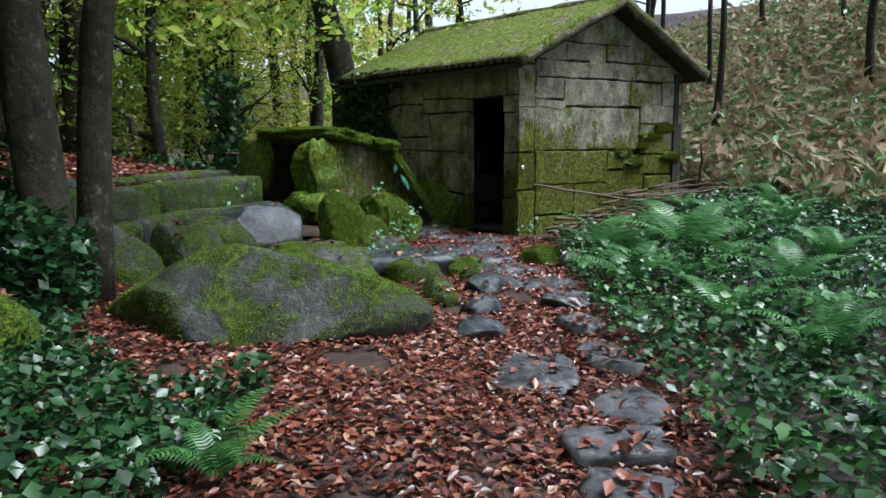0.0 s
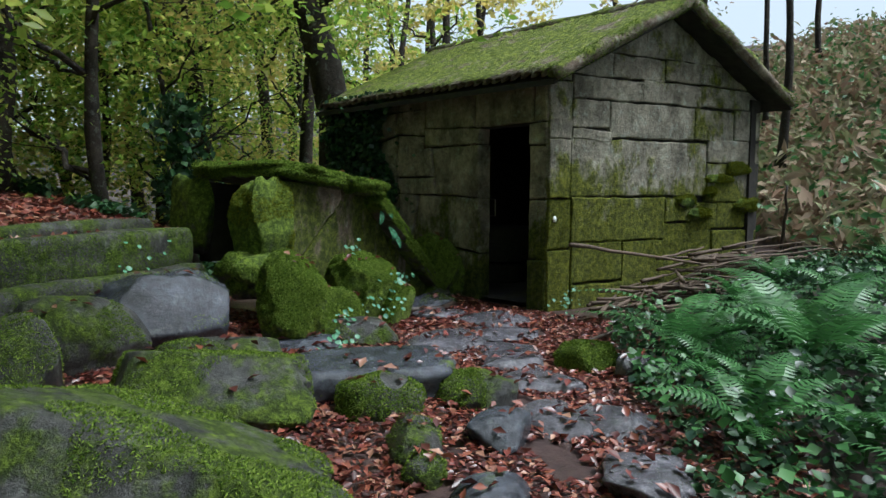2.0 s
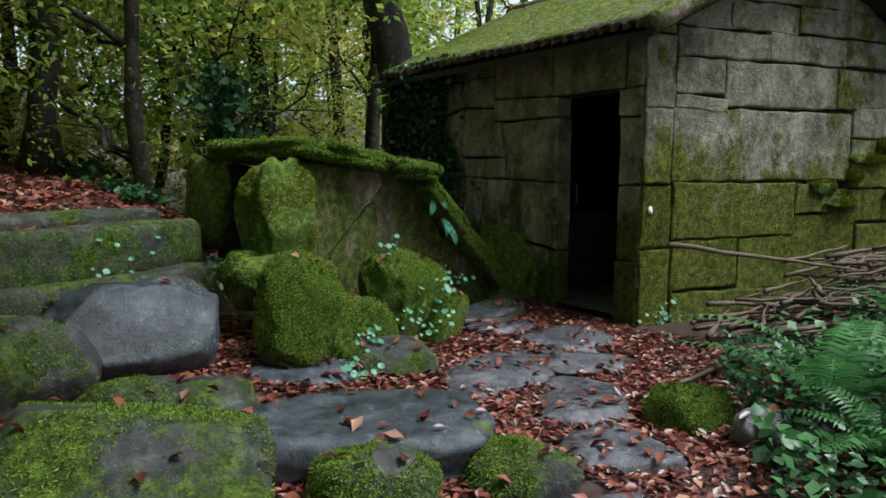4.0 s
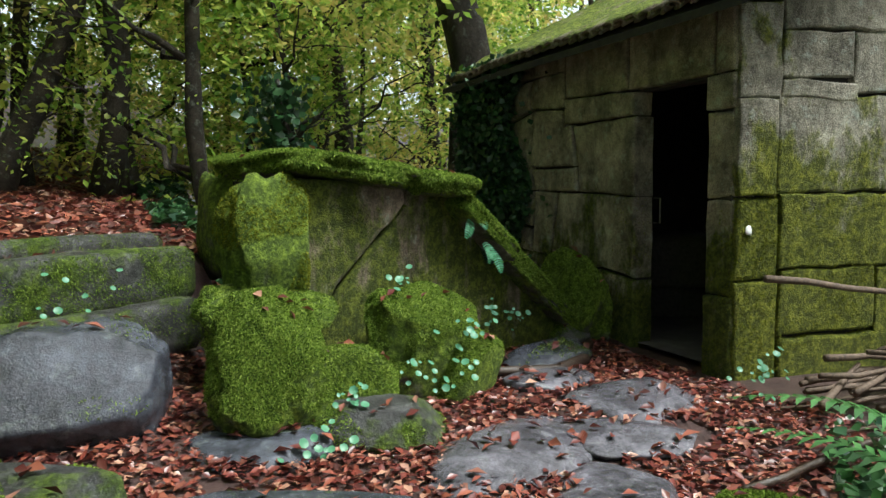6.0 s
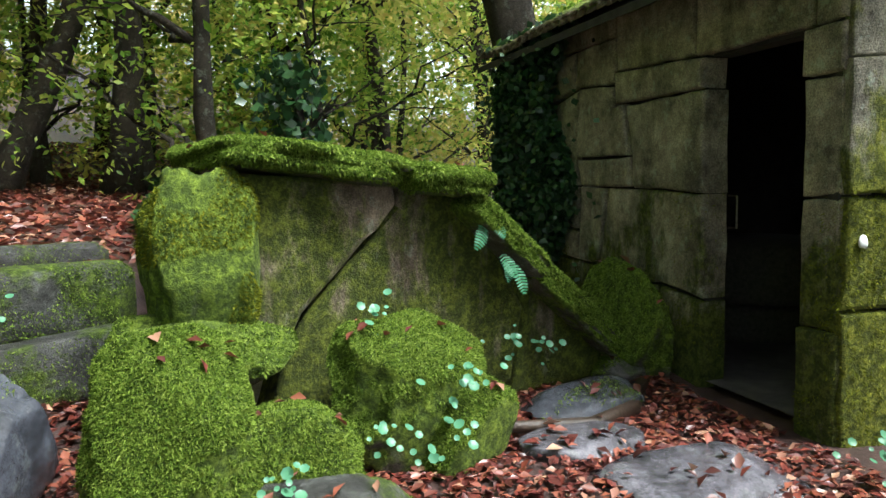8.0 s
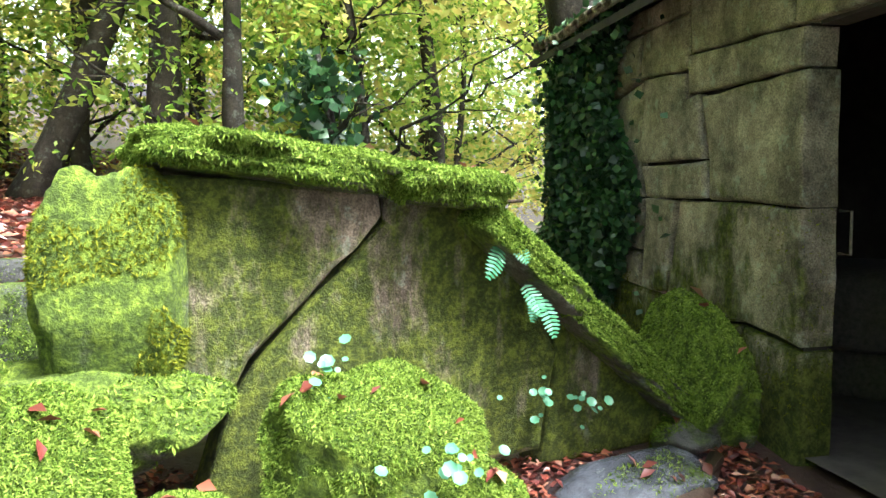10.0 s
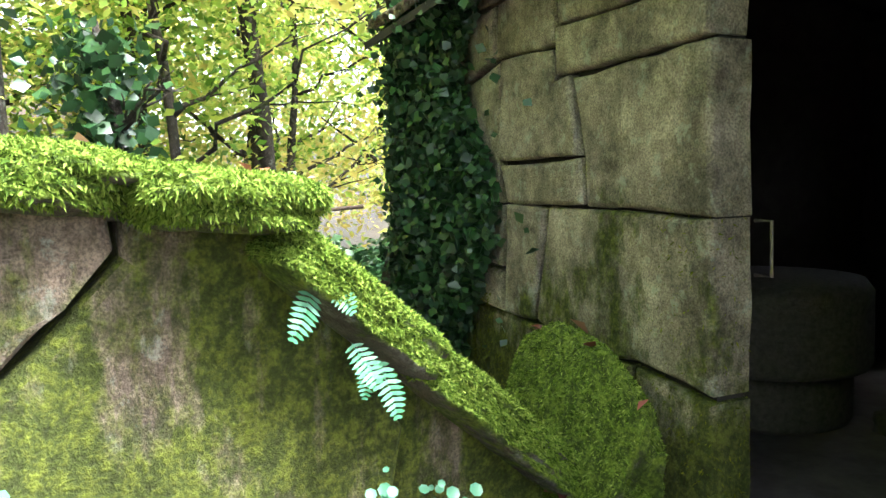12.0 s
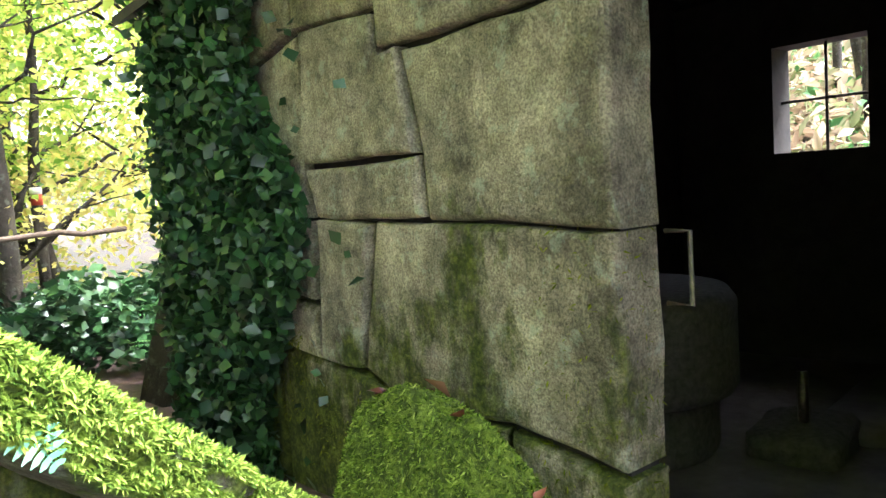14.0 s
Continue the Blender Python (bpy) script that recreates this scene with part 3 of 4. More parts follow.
for nm, z0, z1, r in (("drum_base", 0.0, 0.32, 0.5), ("drum", 0.32, 0.82, 0.6)):
    prof = [(0, z0), (r * 0.97, z0), (r, z0 + 0.03), (r, z1 - 0.06), (r * 0.93, z1), (0, z1 + 0.01)]
    vs, fs = [], []
    for k in range(40):
        w = math.tau * k / 40
        vs += [mc + Vector((rr * math.cos(w), rr * math.sin(w), z)) for rr, z in prof]
    for k in range(40):
        j = (k + 1) % 40
        fs += [(k * 6 + i, j * 6 + i, j * 6 + i + 1, k * 6 + i + 1) for i in range(5)]
    mesh_ob(nm, vs, fs, M_MILL, mill, True)
base = tagged(new("iron_post"), "short iron post on a stone base", "post")
rock("base_stone", (11.2, 9.55, 0.28), (0.3, 0.22, 0.09), M_MILL, 10, 3, 0.08, 3, None, base, 6)
tube("post", [(11.2, 9.55, 0.3), (11.2, 9.55, 0.62)], [0.03, 0.025], M_IRON, base)
tagged(rock("floor_slab", (11.9, 9.45, 0.26), (0.55, 0.2, 0.06), M_FLOORIN, 5, 8, 0.05, 3, None, None, 8), "pale stone slab on the hut floor", "slab")
h0 = A + uL * 1.13 + inL * 0.2
tagged(tube("door_handle", [h0 + Vector((0, 0, 1.27)), h0 + Vector((0, 0, 1.27)) - uL * 0.08, h0 + Vector((0, 0, 1.48)) - uL * 0.08, h0 + Vector((0, 0, 1.48))], [0.008] * 4, M_IRON), "thin iron pull handle at the doorway", "handle")

# ---- the stone table shelter ----
shelter = tagged(new("stone_shelter"), "low mossy shelter of granite slabs with sloping coping", "stone structure")
f0, f1 = Vector((6.1, 8.95, 0)), Vector((8.95, 9.65, 0))
uS = (f1 - f0).normalized()
inS = uS.cross(Vector((0, 0, -1)))


def slab(name, poly, depth, mat, back=0.0, bev=0.03):
    ob = wall_piece(name, f0, uS, inS, poly, depth, mat, shelter, back, bev)
    return ob


slab("slab", jitter([(0.1, 0.72), (0.42, 0.76), (0.53, 0.92), (1.12, 1.5), (1.1, 1.63), (0.1, 1.68)], 0.006), 0.24, M_SLABW)
slab("slab", jitter([(0.3, 0.3), (1.95, 0.3), (2.05, 0.8), (1.85, 1.14), (1.55, 1.56), (1.14, 1.6), (1.14, 1.48), (0.55, 0.9), (0.46, 0.76)], 0.006), 0.24, M_SLABW, 0.03)
slab("slab", jitter([(1.97, 0.2), (2.9, 0.2), (2.8, 0.42), (2.08, 0.95), (2.07, 0.78)], 0.006), 0.22, M_SLABW, 0.05)
# near-black back slab puts the cavity's shade into the colour
bk = slab("back_slab", jitter([(0.25, 0.8), (1.4, 0.8), (1.4, 1.6), (0.25, 1.66)], 0.01), 0.2, M_SHADE_CORE, 1.1)
pil = rock("pillar", (6.13, 9.0, 1.26), (0.28, 0.25, 0.43), M_MOSSY, 15, 5, 0.24, 5, None, shelter, 3.4)
moss_on(pil, 9000, 2, -0.6, 0.012, M_WALLTUFT, -0.1, 0.5)
pl2 = rock("footing", (6.12, 8.95, 0.78), (0.46, 0.3, 0.22), M_MOSSY, 5, 6, 0.3, 4, None, shelter, 3)
moss_on(pl2, 5000, 22, -0.3, 0.013, M_TUFT, -0.1, 0.4)
pl3 = rock("left_support", (5.98, 10.35, 1.3), (0.14, 0.34, 0.42), M_MOSSY, 15, 7, 0.2, 4, None, shelter, 4)


def cap(c, r, turn, drop, seed, tufts):
    """A thick cap stone, sloping down along its length by drop degrees, shaggy with moss."""
    ob = rock("cap_slab", (0, 0, 0), r, M_MOSSY, 0, seed, 0.13, 5, None, shelter, 5)
    ob.data.transform(pose(*c, 0, 0, turn) @ pose(0, 0, 0, 0, drop, 0))
    moss_on(ob, tufts, seed, -0.9, 0.013, M_TUFT, None, 0.9)
    return ob


cap((6.62, 9.72, 1.72), (0.55, 0.78, 0.095), 13.8, 7.5, 3, 42000)
cap((7.43, 9.42, 1.615), (0.25, 0.4, 0.085), 13.8, 6, 9, 15000)


def coping(p, q, w, h, seed):
    p, q = Vector(p), Vector(q)
    d = q - p
    L = d.length
    ob = rock("coping", (0, 0, 0), (L / 2, w, h), M_MOSSY, 0, seed, 0.09, 5, None, shelter, 7)
    m = Matrix.Translation((p + q) / 2) @ d.to_track_quat("X", "Z").to_matrix().to_4x4()
    ob.data.transform(m)
    moss_on(ob, int(16000 * L), seed, -0.2, 0.012, M_TUFT, -0.3, 0.4)


coping((7.6, 9.24, 1.5), (8.14, 9.4, 1.03), 0.13, 0.075, 11)
coping((8.12, 9.42, 1.04), (8.93, 9.66, 0.33), 0.13, 0.08, 12)

# the long stepped ledge that leads up to it
ledge = tagged(new("stone_ledge"), "long low mossy stone ledge in two steps", "ledge")
L_ALONG, L_SIDE, L_ORG = Vector((0.842, 0.54, 0)), Vector((-0.54, 0.842, 0)), Vector((5.7, 9.62, 0))


def kerb(name, s0, s1, z0, z1, a0, a1, seed, tufts):
    """A long dressed stone with worn round edges, lying along the ledge."""
    n, m = max(6, int((a1 - a0) / 0.07)), 28
    verts, faces = [], []
    for i in range(n + 1):
        f = i / n
        close = 1 - 0.25 * max(0, abs(f - 0.5) * 2 - 0.96) / 0.04
        for k in range(m):
            w = math.tau * k / m
            cx, cz = math.cos(w), math.sin(w)
            q = (abs(cx) ** 6 + abs(cz) ** 6) ** (-1 / 6)
            al = a0 + (a1 - a0) * f
            g1 = 1 + 0.1 * noise.noise((al * 1.6, cx * 1.3 + seed, cz * 1.3)) + 0.05 * noise.noise((al * 6, cx * 3 + seed, cz * 3))
            p = L_ORG + L_ALONG * al + L_SIDE * ((s0 + s1) / 2 + (s1 - s0) / 2 * cx * q * g1 * close + 0.04 * noise.noise((al * 0.9, seed, 2)))
            p.z = (z0 + z1) / 2 + (z1 - z0) / 2 * cz * q * (1 + (g1 - 1) * 0.6) * close + 0.03 * noise.noise((al * 0.8, seed, 9))
            verts.append(p)
    for i in range(n):
        for k in range(m):
            j = (k + 1) % m
            faces.append((i * m + j, (i + 1) * m + j, (i + 1) * m + k, i * m + k))
    faces.append(tuple(range(m))[::-1]), faces.append(tuple(range(n * m, (n + 1) * m)))
    ob = mesh_ob(name, verts, faces, M_ROCKM, ledge, True)
    pts, nn = surface_points(ob, tufts, seed, -0.7)
    # the worn tops stay bare, the faces are grown over
    keep = (nn[:, 2] < 0.72) & (np.array([noise.noise(Vector(v) * 2.3) for v in pts]) > -0.42)
    pts, nn = pts[keep], nn[keep]
    nn[:, 2] -= 0.4
    tri_leaves("moss", pts, 0.012, M_TUFT, 0.1, 0.6, ob, 0.22, 0.1, np.random.default_rng(seed), nn)


kerb("front_course", 0.08, 0.34, 0.8, 1.2, -2.3, 0.12, 1, 26000)
kerb("front_course", 0.06, 0.34, 0.78, 1.18, -4.9, -2.32, 2, 18000)
kerb("lower_course", -0.14, 0.1, 0.5, 0.86, -2.9, 0.0, 3, 14000)
kerb("lower_course", -0.14, 0.1, 0.46, 0.84, -4.9, -2.92, 4, 9000)
kerb("back_course", 0.62, 0.86, 0.9, 1.28, -1.9, 0.25, 5, 9000)
kerb("back_course", 0.6, 0.86, 0.9, 1.25, -4.6, -1.92, 6, 9000)

# ---- boulders ----
ROCKS = (
    ("boulder", (3.35, 5.72, 0.18), (1.3, 0.74, 0.62), M_ROCKM, -42, 1, 0.15, "huge rounded mossy boulder beside the path", 30000, 2.3, 5),
    ("rock", (5.98, 8.28, 0.62), (0.36, 0.32, 0.42), M_MOSSY, 20, 2, 0.2, "tall mossy rock before the shelter", 26000, 2.5, 5),
    ("rock", (7.05, 8.72, 0.52), (0.4, 0.34, 0.48), M_MOSSY, -20, 3, 0.28, "mossy rock with pennywort growing on it", 22000, 3, 5),
    ("rock", (7.3, 8.6, 0.35), (0.26, 0.25, 0.3), M_MOSSY, 0, 14, 0.2, "small mossy rock against a larger one", 9000, 3, 4),
    ("rock", (6.45, 8.35, 0.42), (0.3, 0.26, 0.28), M_MOSSY, 0, 24, 0.25, "low mossy rock between taller rocks", 8000, 3, 4),
    ("rock", (6.55, 8.0, 0.2), (0.4, 0.27, 0.22), M_ROCKM, -30, 4, 0.15, "low half-mossy rock on the leaves", 6000, 3, 4),
    ("rock", (4.95, 8.55, 0.55), (0.56, 0.5, 0.36), M_ROCK, 10, 5, 0.18, "smooth wet blue-grey rock", 2500, 2.6, 5),
    ("rock", (4.2, 8.15, 0.5), (0.48, 0.36, 0.34), M_ROCKM, 20, 6, 0.2, "dark mossy rock beside the ledge", 7000, 3, 4),
    ("rock", (3.55, 7.55, 0.45), (0.4, 0.36, 0.38), M_ROCKM, 40, 7, 0.22, "rounded dark rock with thin moss", 6000, 2.6, 4),
    ("rock", (2.7, 7.6, 0.5), (0.6, 0.4, 0.4), M_ROCKM, -30, 8, 0.2, "sloping mossy rock below the ledge", 6000, 2.6, 4),
    ("rock", (4.45, 6.75, 0.3), (0.66, 0.42, 0.36), M_ROCKM, -35, 9, 0.22, "angular dark rock with a mossy flank", 9000, 3, 5),
    ("rock", (4.75, 7.35, 0.35), (0.5, 0.26, 0.24), M_ROCKM, -30, 10, 0.2, "low mossy rock among fallen leaves", 5000, 3, 4),
    ("flat_rock", (5.55, 6.85, 0.13), (0.78, 0.5, 0.3), M_ROCK, -32, 11, 0.12, "broad flat wet rock with leaves on top", 500, 4, 5),
    ("rock", (5.38, 6.25, 0.18), (0.3, 0.22, 0.24), M_ROCKM, -30, 26, 0.2, "mossy nose of rock at the path", 7000, 3, 4),
    ("rock", (6.05, 6.0, 0.14), (0.28, 0.22, 0.2), M_ROCKM, -20, 12, 0.22, "small mossy rock beside the path", 4000, 3, 4),
    ("rock", (5.62, 5.42, 0.1), (0.27, 0.2, 0.15), M_ROCK, 20, 13, 0.15, "small wet rounded path stone", 0, 2.5, 4),
    ("rock", (5.0, 4.85, 0.05), (0.24, 0.2, 0.13), M_ROCK, 20, 15, 0.15, "grey path stone edged with leaves", 0, 2.5, 4),
    ("rock", (4.4, 4.35, 0.03), (0.28, 0.2, 0.14), M_ROCK, 30, 16, 0.15, "grey path stone edged with leaves", 0, 2.5, 4),
    ("rock", (4.95, 5.3, 0.08), (0.15, 0.12, 0.12), M_ROCKM, 30, 27, 0.15, "little mossy stone in the leaves", 800, 2.5, 3),
    ("flat_rock", (6.35, 5.15, 0.05), (0.4, 0.28, 0.1), M_FLAT, 10, 17, 0.1, "flat grey paving stone on the path", 0, 4, 4),
    ("flat_rock", (7.05, 7.5, 0.08), (0.62, 0.4, 0.11), M_FLAT, 30, 18, 0.1, "flat dark paving stone near the door", 0, 4, 4),
    ("flat_rock", (6.75, 6.1, 0.08), (0.36, 0.3, 0.1), M_FLAT, -20, 28, 0.1, "flat dark paving stone on the path", 0, 4, 4),
    ("flat_rock", (5.75, 4.5, 0.04), (0.34, 0.24, 0.12), M_FLAT, 30, 19, 0.12, "flat grey paving stone on the path", 0, 4, 4),
    ("flat_rock", (5.1, 3.95, 0.03), (0.3, 0.2, 0.11), M_FLAT, 50, 20, 0.12, "flat grey paving stone on the path", 0, 4, 4),
    ("flat_rock", (3.9, 2.72, 0.02), (0.36, 0.22, 0.1), M_FLAT, 30, 21, 0.12, "flat wet paving stone on the path", 0, 4, 4),
    ("flat_rock", (3.3, 2.42, 0.02), (0.26, 0.18, 0.12), M_FLAT, -40, 22, 0.1, "flat wet paving stone on the path", 0, 5, 4),
    ("flat_rock", (2.95, 2.15, 0.0), (0.24, 0.2, 0.1), M_FLAT, 10, 23, 0.12, "flat wet paving stone on the path", 0, 4, 4),
    ("flat_rock", (3.95, 3.5, 0.0), (0.4, 0.3, 0.07), M_FLAT, 40, 29, 0.12, "broad paving stone half under leaves", 0, 4, 4),
    ("rock", (7.55, 6.2, 0.14), (0.36, 0.26, 0.2), M_MOSSY, 20, 30, 0.2, "low bright mossy stone beside the ferns", 6000, 3, 4),
    ("rock", (7.6, 5.75, 0.12), (0.2, 0.18, 0.18), M_FLAT, 20, 31, 0.2, "pale lichened stone beside the ferns", 0, 3, 4),
    ("rock", (8.98, 9.8, 0.52), (0.27, 0.46, 0.5), M_MOSSY, 4, 32, 0.3, "rounded half-mossy stone leaning on the wall", 12000, 2.8, 5),
    ("rock", (8.3, 9.1, 0.22), (0.38, 0.26, 0.15), M_ROCK, 10, 33, 0.14, "low dark stone at the foot of the coping", 1500, 3, 4),
    ("rock", (8.85, 9.5, 0.25), (0.2, 0.16, 0.13), M_ROCKM, 10, 34, 0.2, "small mossy stone by the wall", 1500, 3, 4),
    ("flat_rock", (8.3, 7.9, 0.1), (0.5, 0.4, 0.1), M_FLAT, 10, 35, 0.1, "dark flat doorstep stone", 0, 4, 4),
    ("flat_rock", (7.75, 7.42, 0.1), (0.42, 0.32, 0.11), M_FLAT, -15, 41, 0.1, "dark wet paving stone before the doorstep", 0, 4, 4),
    ("flat_rock", (7.2, 6.75, 0.1), (0.5, 0.3, 0.1), M_FLAT, 35, 42, 0.1, "broad wet paving stone on the path", 0, 4, 4),
    ("flat_rock", (7.95, 8.55, 0.12), (0.38, 0.26, 0.09), M_FLAT, 20, 43, 0.1, "sunken paving stone among wet leaves", 0, 4, 4),
    ("flat_rock", (5.9, 8.0, 0.12), (0.42, 0.3, 0.12), M_ROCK, 10, 44, 0.12, "low grey stone under the mossy rocks", 300, 4, 4),
    ("rock", (5.15, 5.6, 0.1), (0.24, 0.18, 0.14), M_ROCKM, 50, 45, 0.15, "small dark stone in the leaves", 500, 2.8, 4),
    ("flat_rock", (6.1, 5.45, 0.1), (0.34, 0.2, 0.1), M_FLAT, 60, 46, 0.1, "narrow wet paving stone on the path", 0, 4, 4),
    ("flat_rock", (4.55, 3.3, 0.05), (0.36, 0.2, 0.1), M_FLAT, 55, 47, 0.1, "narrow wet paving stone on the path", 0, 4, 4),
    ("rock", (1.3, 5.6, 0.3), (0.4, 0.3, 0.55), M_MOSSY, 10, 36, 0.3, "mossy stump-like stone in the ivy", 8000, 3, 4),
)
for nm, c, r, m, turn, sd, ro, lab, tufts, bx, sub in ROCKS:
    if c[2] < 0.16:
        c = (c[0], c[1], ground_h(c[0], c[1]) + (0.0 if nm == "flat_rock" else 0.02))
    ob = rock(nm, c, r, m, turn, sd, ro, sub, 0.75 if nm == "flat_rock" else None, None, bx)
    tagged(ob, lab, "rock", "rocks round the path")
    if tufts:
        t = moss_on(ob, tufts, sd, 0.0, 0.010, M_TUFT, {"mossy_rock": -0.08, "wet_rock": 0.3}.get(m.name), 0.35)
        tagged(t, kind="stuff")

# ---- trees ----
def tree(x, y, h, r, lean=(0, 0), seed=0, crown=0, mat=None, limbs=4, label="slender ivy-clad tree with mossy bark", z=None, low=0.35, leaf=0.07):
    """A tapered trunk with limbs and a ragged crown of small leaves."""
    t = tagged(new("tree"), label, "tree", "woodland trees")
    rng = random.Random(seed)
    z0 = (ground_h(x, y) if z is None else z) - 0.15
    base = Vector((x, y, z0))
    n = 12
    pts = []
    for i in range(n + 1):
        f = i / n
        pts.append(base + Vector((lean[0] * f * h + 0.05 * h * noise.noise((f * 2.4, seed, 0)), lean[1] * f * h + 0.05 * h * noise.noise((f * 2.4, seed, 7)), f * h)))
    rad = [r * (1.0 - 0.72 * i / n) * (1.45 if i == 0 else 1) for i in range(n + 1)]
    tube("trunk", pts, rad, M_BARK, t, 10, seed, 0.35)
    spots = []
    for k in range(limbs):
        f = rng.uniform(low, 0.92)
        i = int(f * n)
        a = rng.uniform(0, math.tau)
        L = h * rng.uniform(0.16, 0.34)
        q = pts[i] + Vector((math.cos(a) * L, math.sin(a) * L, L * rng.uniform(0.3, 0.9)))
        b = bent(pts[i], q, 7, 0.12, seed + k)
        tube("limb", b, [rad[i] * 0.5 * (1 - 0.85 * j / 7) + 0.004 for j in range(8)], M_BARK, t, 6, k, 0.2)
        spots += b[2:]
        for e in range(2):
            s = b[rng.randint(2, 6)]
            a2 = a + rng.uniform(-1, 1)
            w = bent(s, s + Vector((math.cos(a2), math.sin(a2), rng.uniform(-0.2, 0.6))) * L * 0.5, 5, 0.15, seed + k * 3 + e)
            tube("twig", w, [0.012 * (1 - j / 6) + 0.003 for j in range(6)], M_BARK, t, 4)
            spots += w[1:]
    if crown and spots:
        g = np.random.default_rng(seed)
        sp = np.array([s[:] for s in spots + pts[-3:]])
        # small sprays round the twig points
        cl = sp[g.integers(0, len(sp), max(8, crown // 28))] + g.normal(size=(max(8, crown // 28), 3)) * h * 0.07
        p = cl[g.integers(0, len(cl), crown)] + g.normal(size=(crown, 3)) * np.array([0.28, 0.28, 0.16])
        tagged(tri_leaves("crown", p, leaf, mat or M_CROWN, 0.4, 0.4, t, 0.5, 0.15, g), kind="stuff")
    return t


def ivy_on(points, name="ivy", size=0.045, parent=None, up=0.1):
    return tri_leaves(name, points, size, M_IVY, up, 0.4, parent, 0.85, 0.2, np.random.default_rng(len(points)))


# near trees that stand out
tree(9.75, 13.6, 11, 0.36, (-0.03, 0.02), 1, 5000, M_CROWN, 7, "thick dark mossy tree behind the hut", None, 0.45)
tree(10.4, 15.2, 10, 0.16, (0.06, 0.03), 2, 3500, M_CROWN, 5)
tree(9.0, 16.5, 10, 0.12, (-0.05, 0.02), 3, 4000, M_CROWN, 6)
tree(9.3, 19.5, 12, 0.15, (0.03, 0), 4, 6000, M_CROWN, 7)
tree(5.15, 16.0, 12, 0.2, (-0.02, 0.02), 5, 5000, M_YELLOW, 6)
tree(5.45, 16.3, 12, 0.16, (0.03, 0.02), 6, 5000, M_CROWN, 5)
tree(3.64, 16.0, 9, 0.22, (0.42, 0.05), 7, 4000, M_CROWN, 6, "leaning dark tree on the leafy bank")
tree(4.0, 17.5, 12, 0.13, (0.04, 0), 8, 6000, M_YELLOW, 6)
tree(2.15, 6.85, 9, 0.2, (-0.02, 0.0), 9, 4000, M_CROWN, 6, "thick twin-stemmed dark tree by the ledge")
tree(2.42, 6.95, 9, 0.15, (0.13, 0.03), 10, 4000, M_CROWN, 6, "thick twin-stemmed dark tree by the ledge")
tree(1.1, 12.6, 10, 0.22, (-0.06, 0.0), 11, 4000, M_CROWN, 6)
tree(5.0, 20.5, 12, 0.14, (0.02, 0), 12, 6000, M_YELLOW, 6)
tree(7.2, 18.0, 11, 0.10, (0.05, 0), 13, 6000, M_YELLOW, 6)
tree(7.9, 22.0, 13, 0.14, (-0.03, 0), 14, 7000, M_CROWN, 7)
tree(11.6, 19.0, 13, 0.16, (-0.02, 0), 15, 6000, M_CROWN, 7)
tree(13.5, 21.0, 13, 0.15, (0.02, 0), 16, 5000, M_CROWN, 6)
tw_rng = random.Random(71)
for i, (x, y) in enumerate(((3.3, 15.5), (6.6, 14.6), (8.2, 15.2), (8.75, 17.2), (7.5, 20.5), (3.2, 19.0), (5.3, 18.5), (0.2, 15.5), (-1.5, 13.5), (9.9, 17.8), (10.9, 16.8), (6.9, 23.5), (1.6, 17.5), (4.6, 23.0))):
    tree(x, y, tw_rng.uniform(7, 10), tw_rng.uniform(0.06, 0.13), (tw_rng.uniform(-0.16, 0.16), tw_rng.uniform(-0.05, 0.1)), 300 + i, 2600, M_YELLOW if i % 3 == 0 else M_CROWN, 9, "crooked thin sapling among the trees", None, 0.12, 0.045)
# added unseen trees round the start; their crowns hold back sky light
for i, (x, y, h) in enumerate(((-2.2, 5.2, 11), (-4.5, 9.0, 12), (-3.0, -1.5, 12), (1.0, -4.5, 12), (-1.2, 9.6, 11), (4.5, -6.0, 12))):
    tree(x, y, h, 0.26, (0.05, 0.0), 340 + i, 9000, M_CROWN, 10, "unseen broad tree added to block sky light", None, 0.4, 0.11)
snag = tree(7.15, 13.4, 2.1, 0.09, (0.02, 0), 17, 0, None, 2, "ivy-covered broken stump of a young tree", 1.05)
g = np.random.default_rng(8)
tagged(ivy_on(np.column_stack([7.15 + g.normal(size=900) * 0.2, 13.4 + g.normal(size=900) * 0.2, 1.1 + g.random(900) * 1.9]), "ivy", 0.06, snag), kind="stuff")

# woods further off: many stems and crowns
far_rng = random.Random(12)
k = 0
while k < 44:
    x, y = far_rng.uniform(-16, 34), far_rng.uniform(8, 46)
    d = math.hypot(x - 6, y - 6)
    if d < 15 or (x > 9 and 0.75 * (x - 7) - 0.66 * (y - 4) > 1 and d < 19):
        continue
    k += 1
    tree(x, y, far_rng.uniform(11, 17), far_rng.uniform(0.1, 0.22), (far_rng.uniform(-0.07, 0.07), 0.02), 40 + k, 1300, M_YELLOW if far_rng.random() < 0.4 else M_CROWN, 4, "distant woodland tree in autumn leaf", None, 0.2, 0.13)


def cloud(name, spots, count, size, mat, seed, label, cat, spread):
    """Understorey leaves gathered in sprays."""
    gg = np.random.default_rng(seed)
    spots = np.asarray(spots, float)
    sub = spots[gg.integers(0, len(spots), count // 30)] + gg.normal(size=(count // 30, 3)) * np.array(spread)
    p = sub[gg.integers(0, len(sub), count)] + gg.normal(size=(count, 3)) * np.array([0.3, 0.3, 0.14])
    return tagged(tri_leaves(name, p, size, mat, 0.5, 0.4, None, 0.5, 0.15, gg), label, cat, kind="stuff")


gg = random.Random(3)
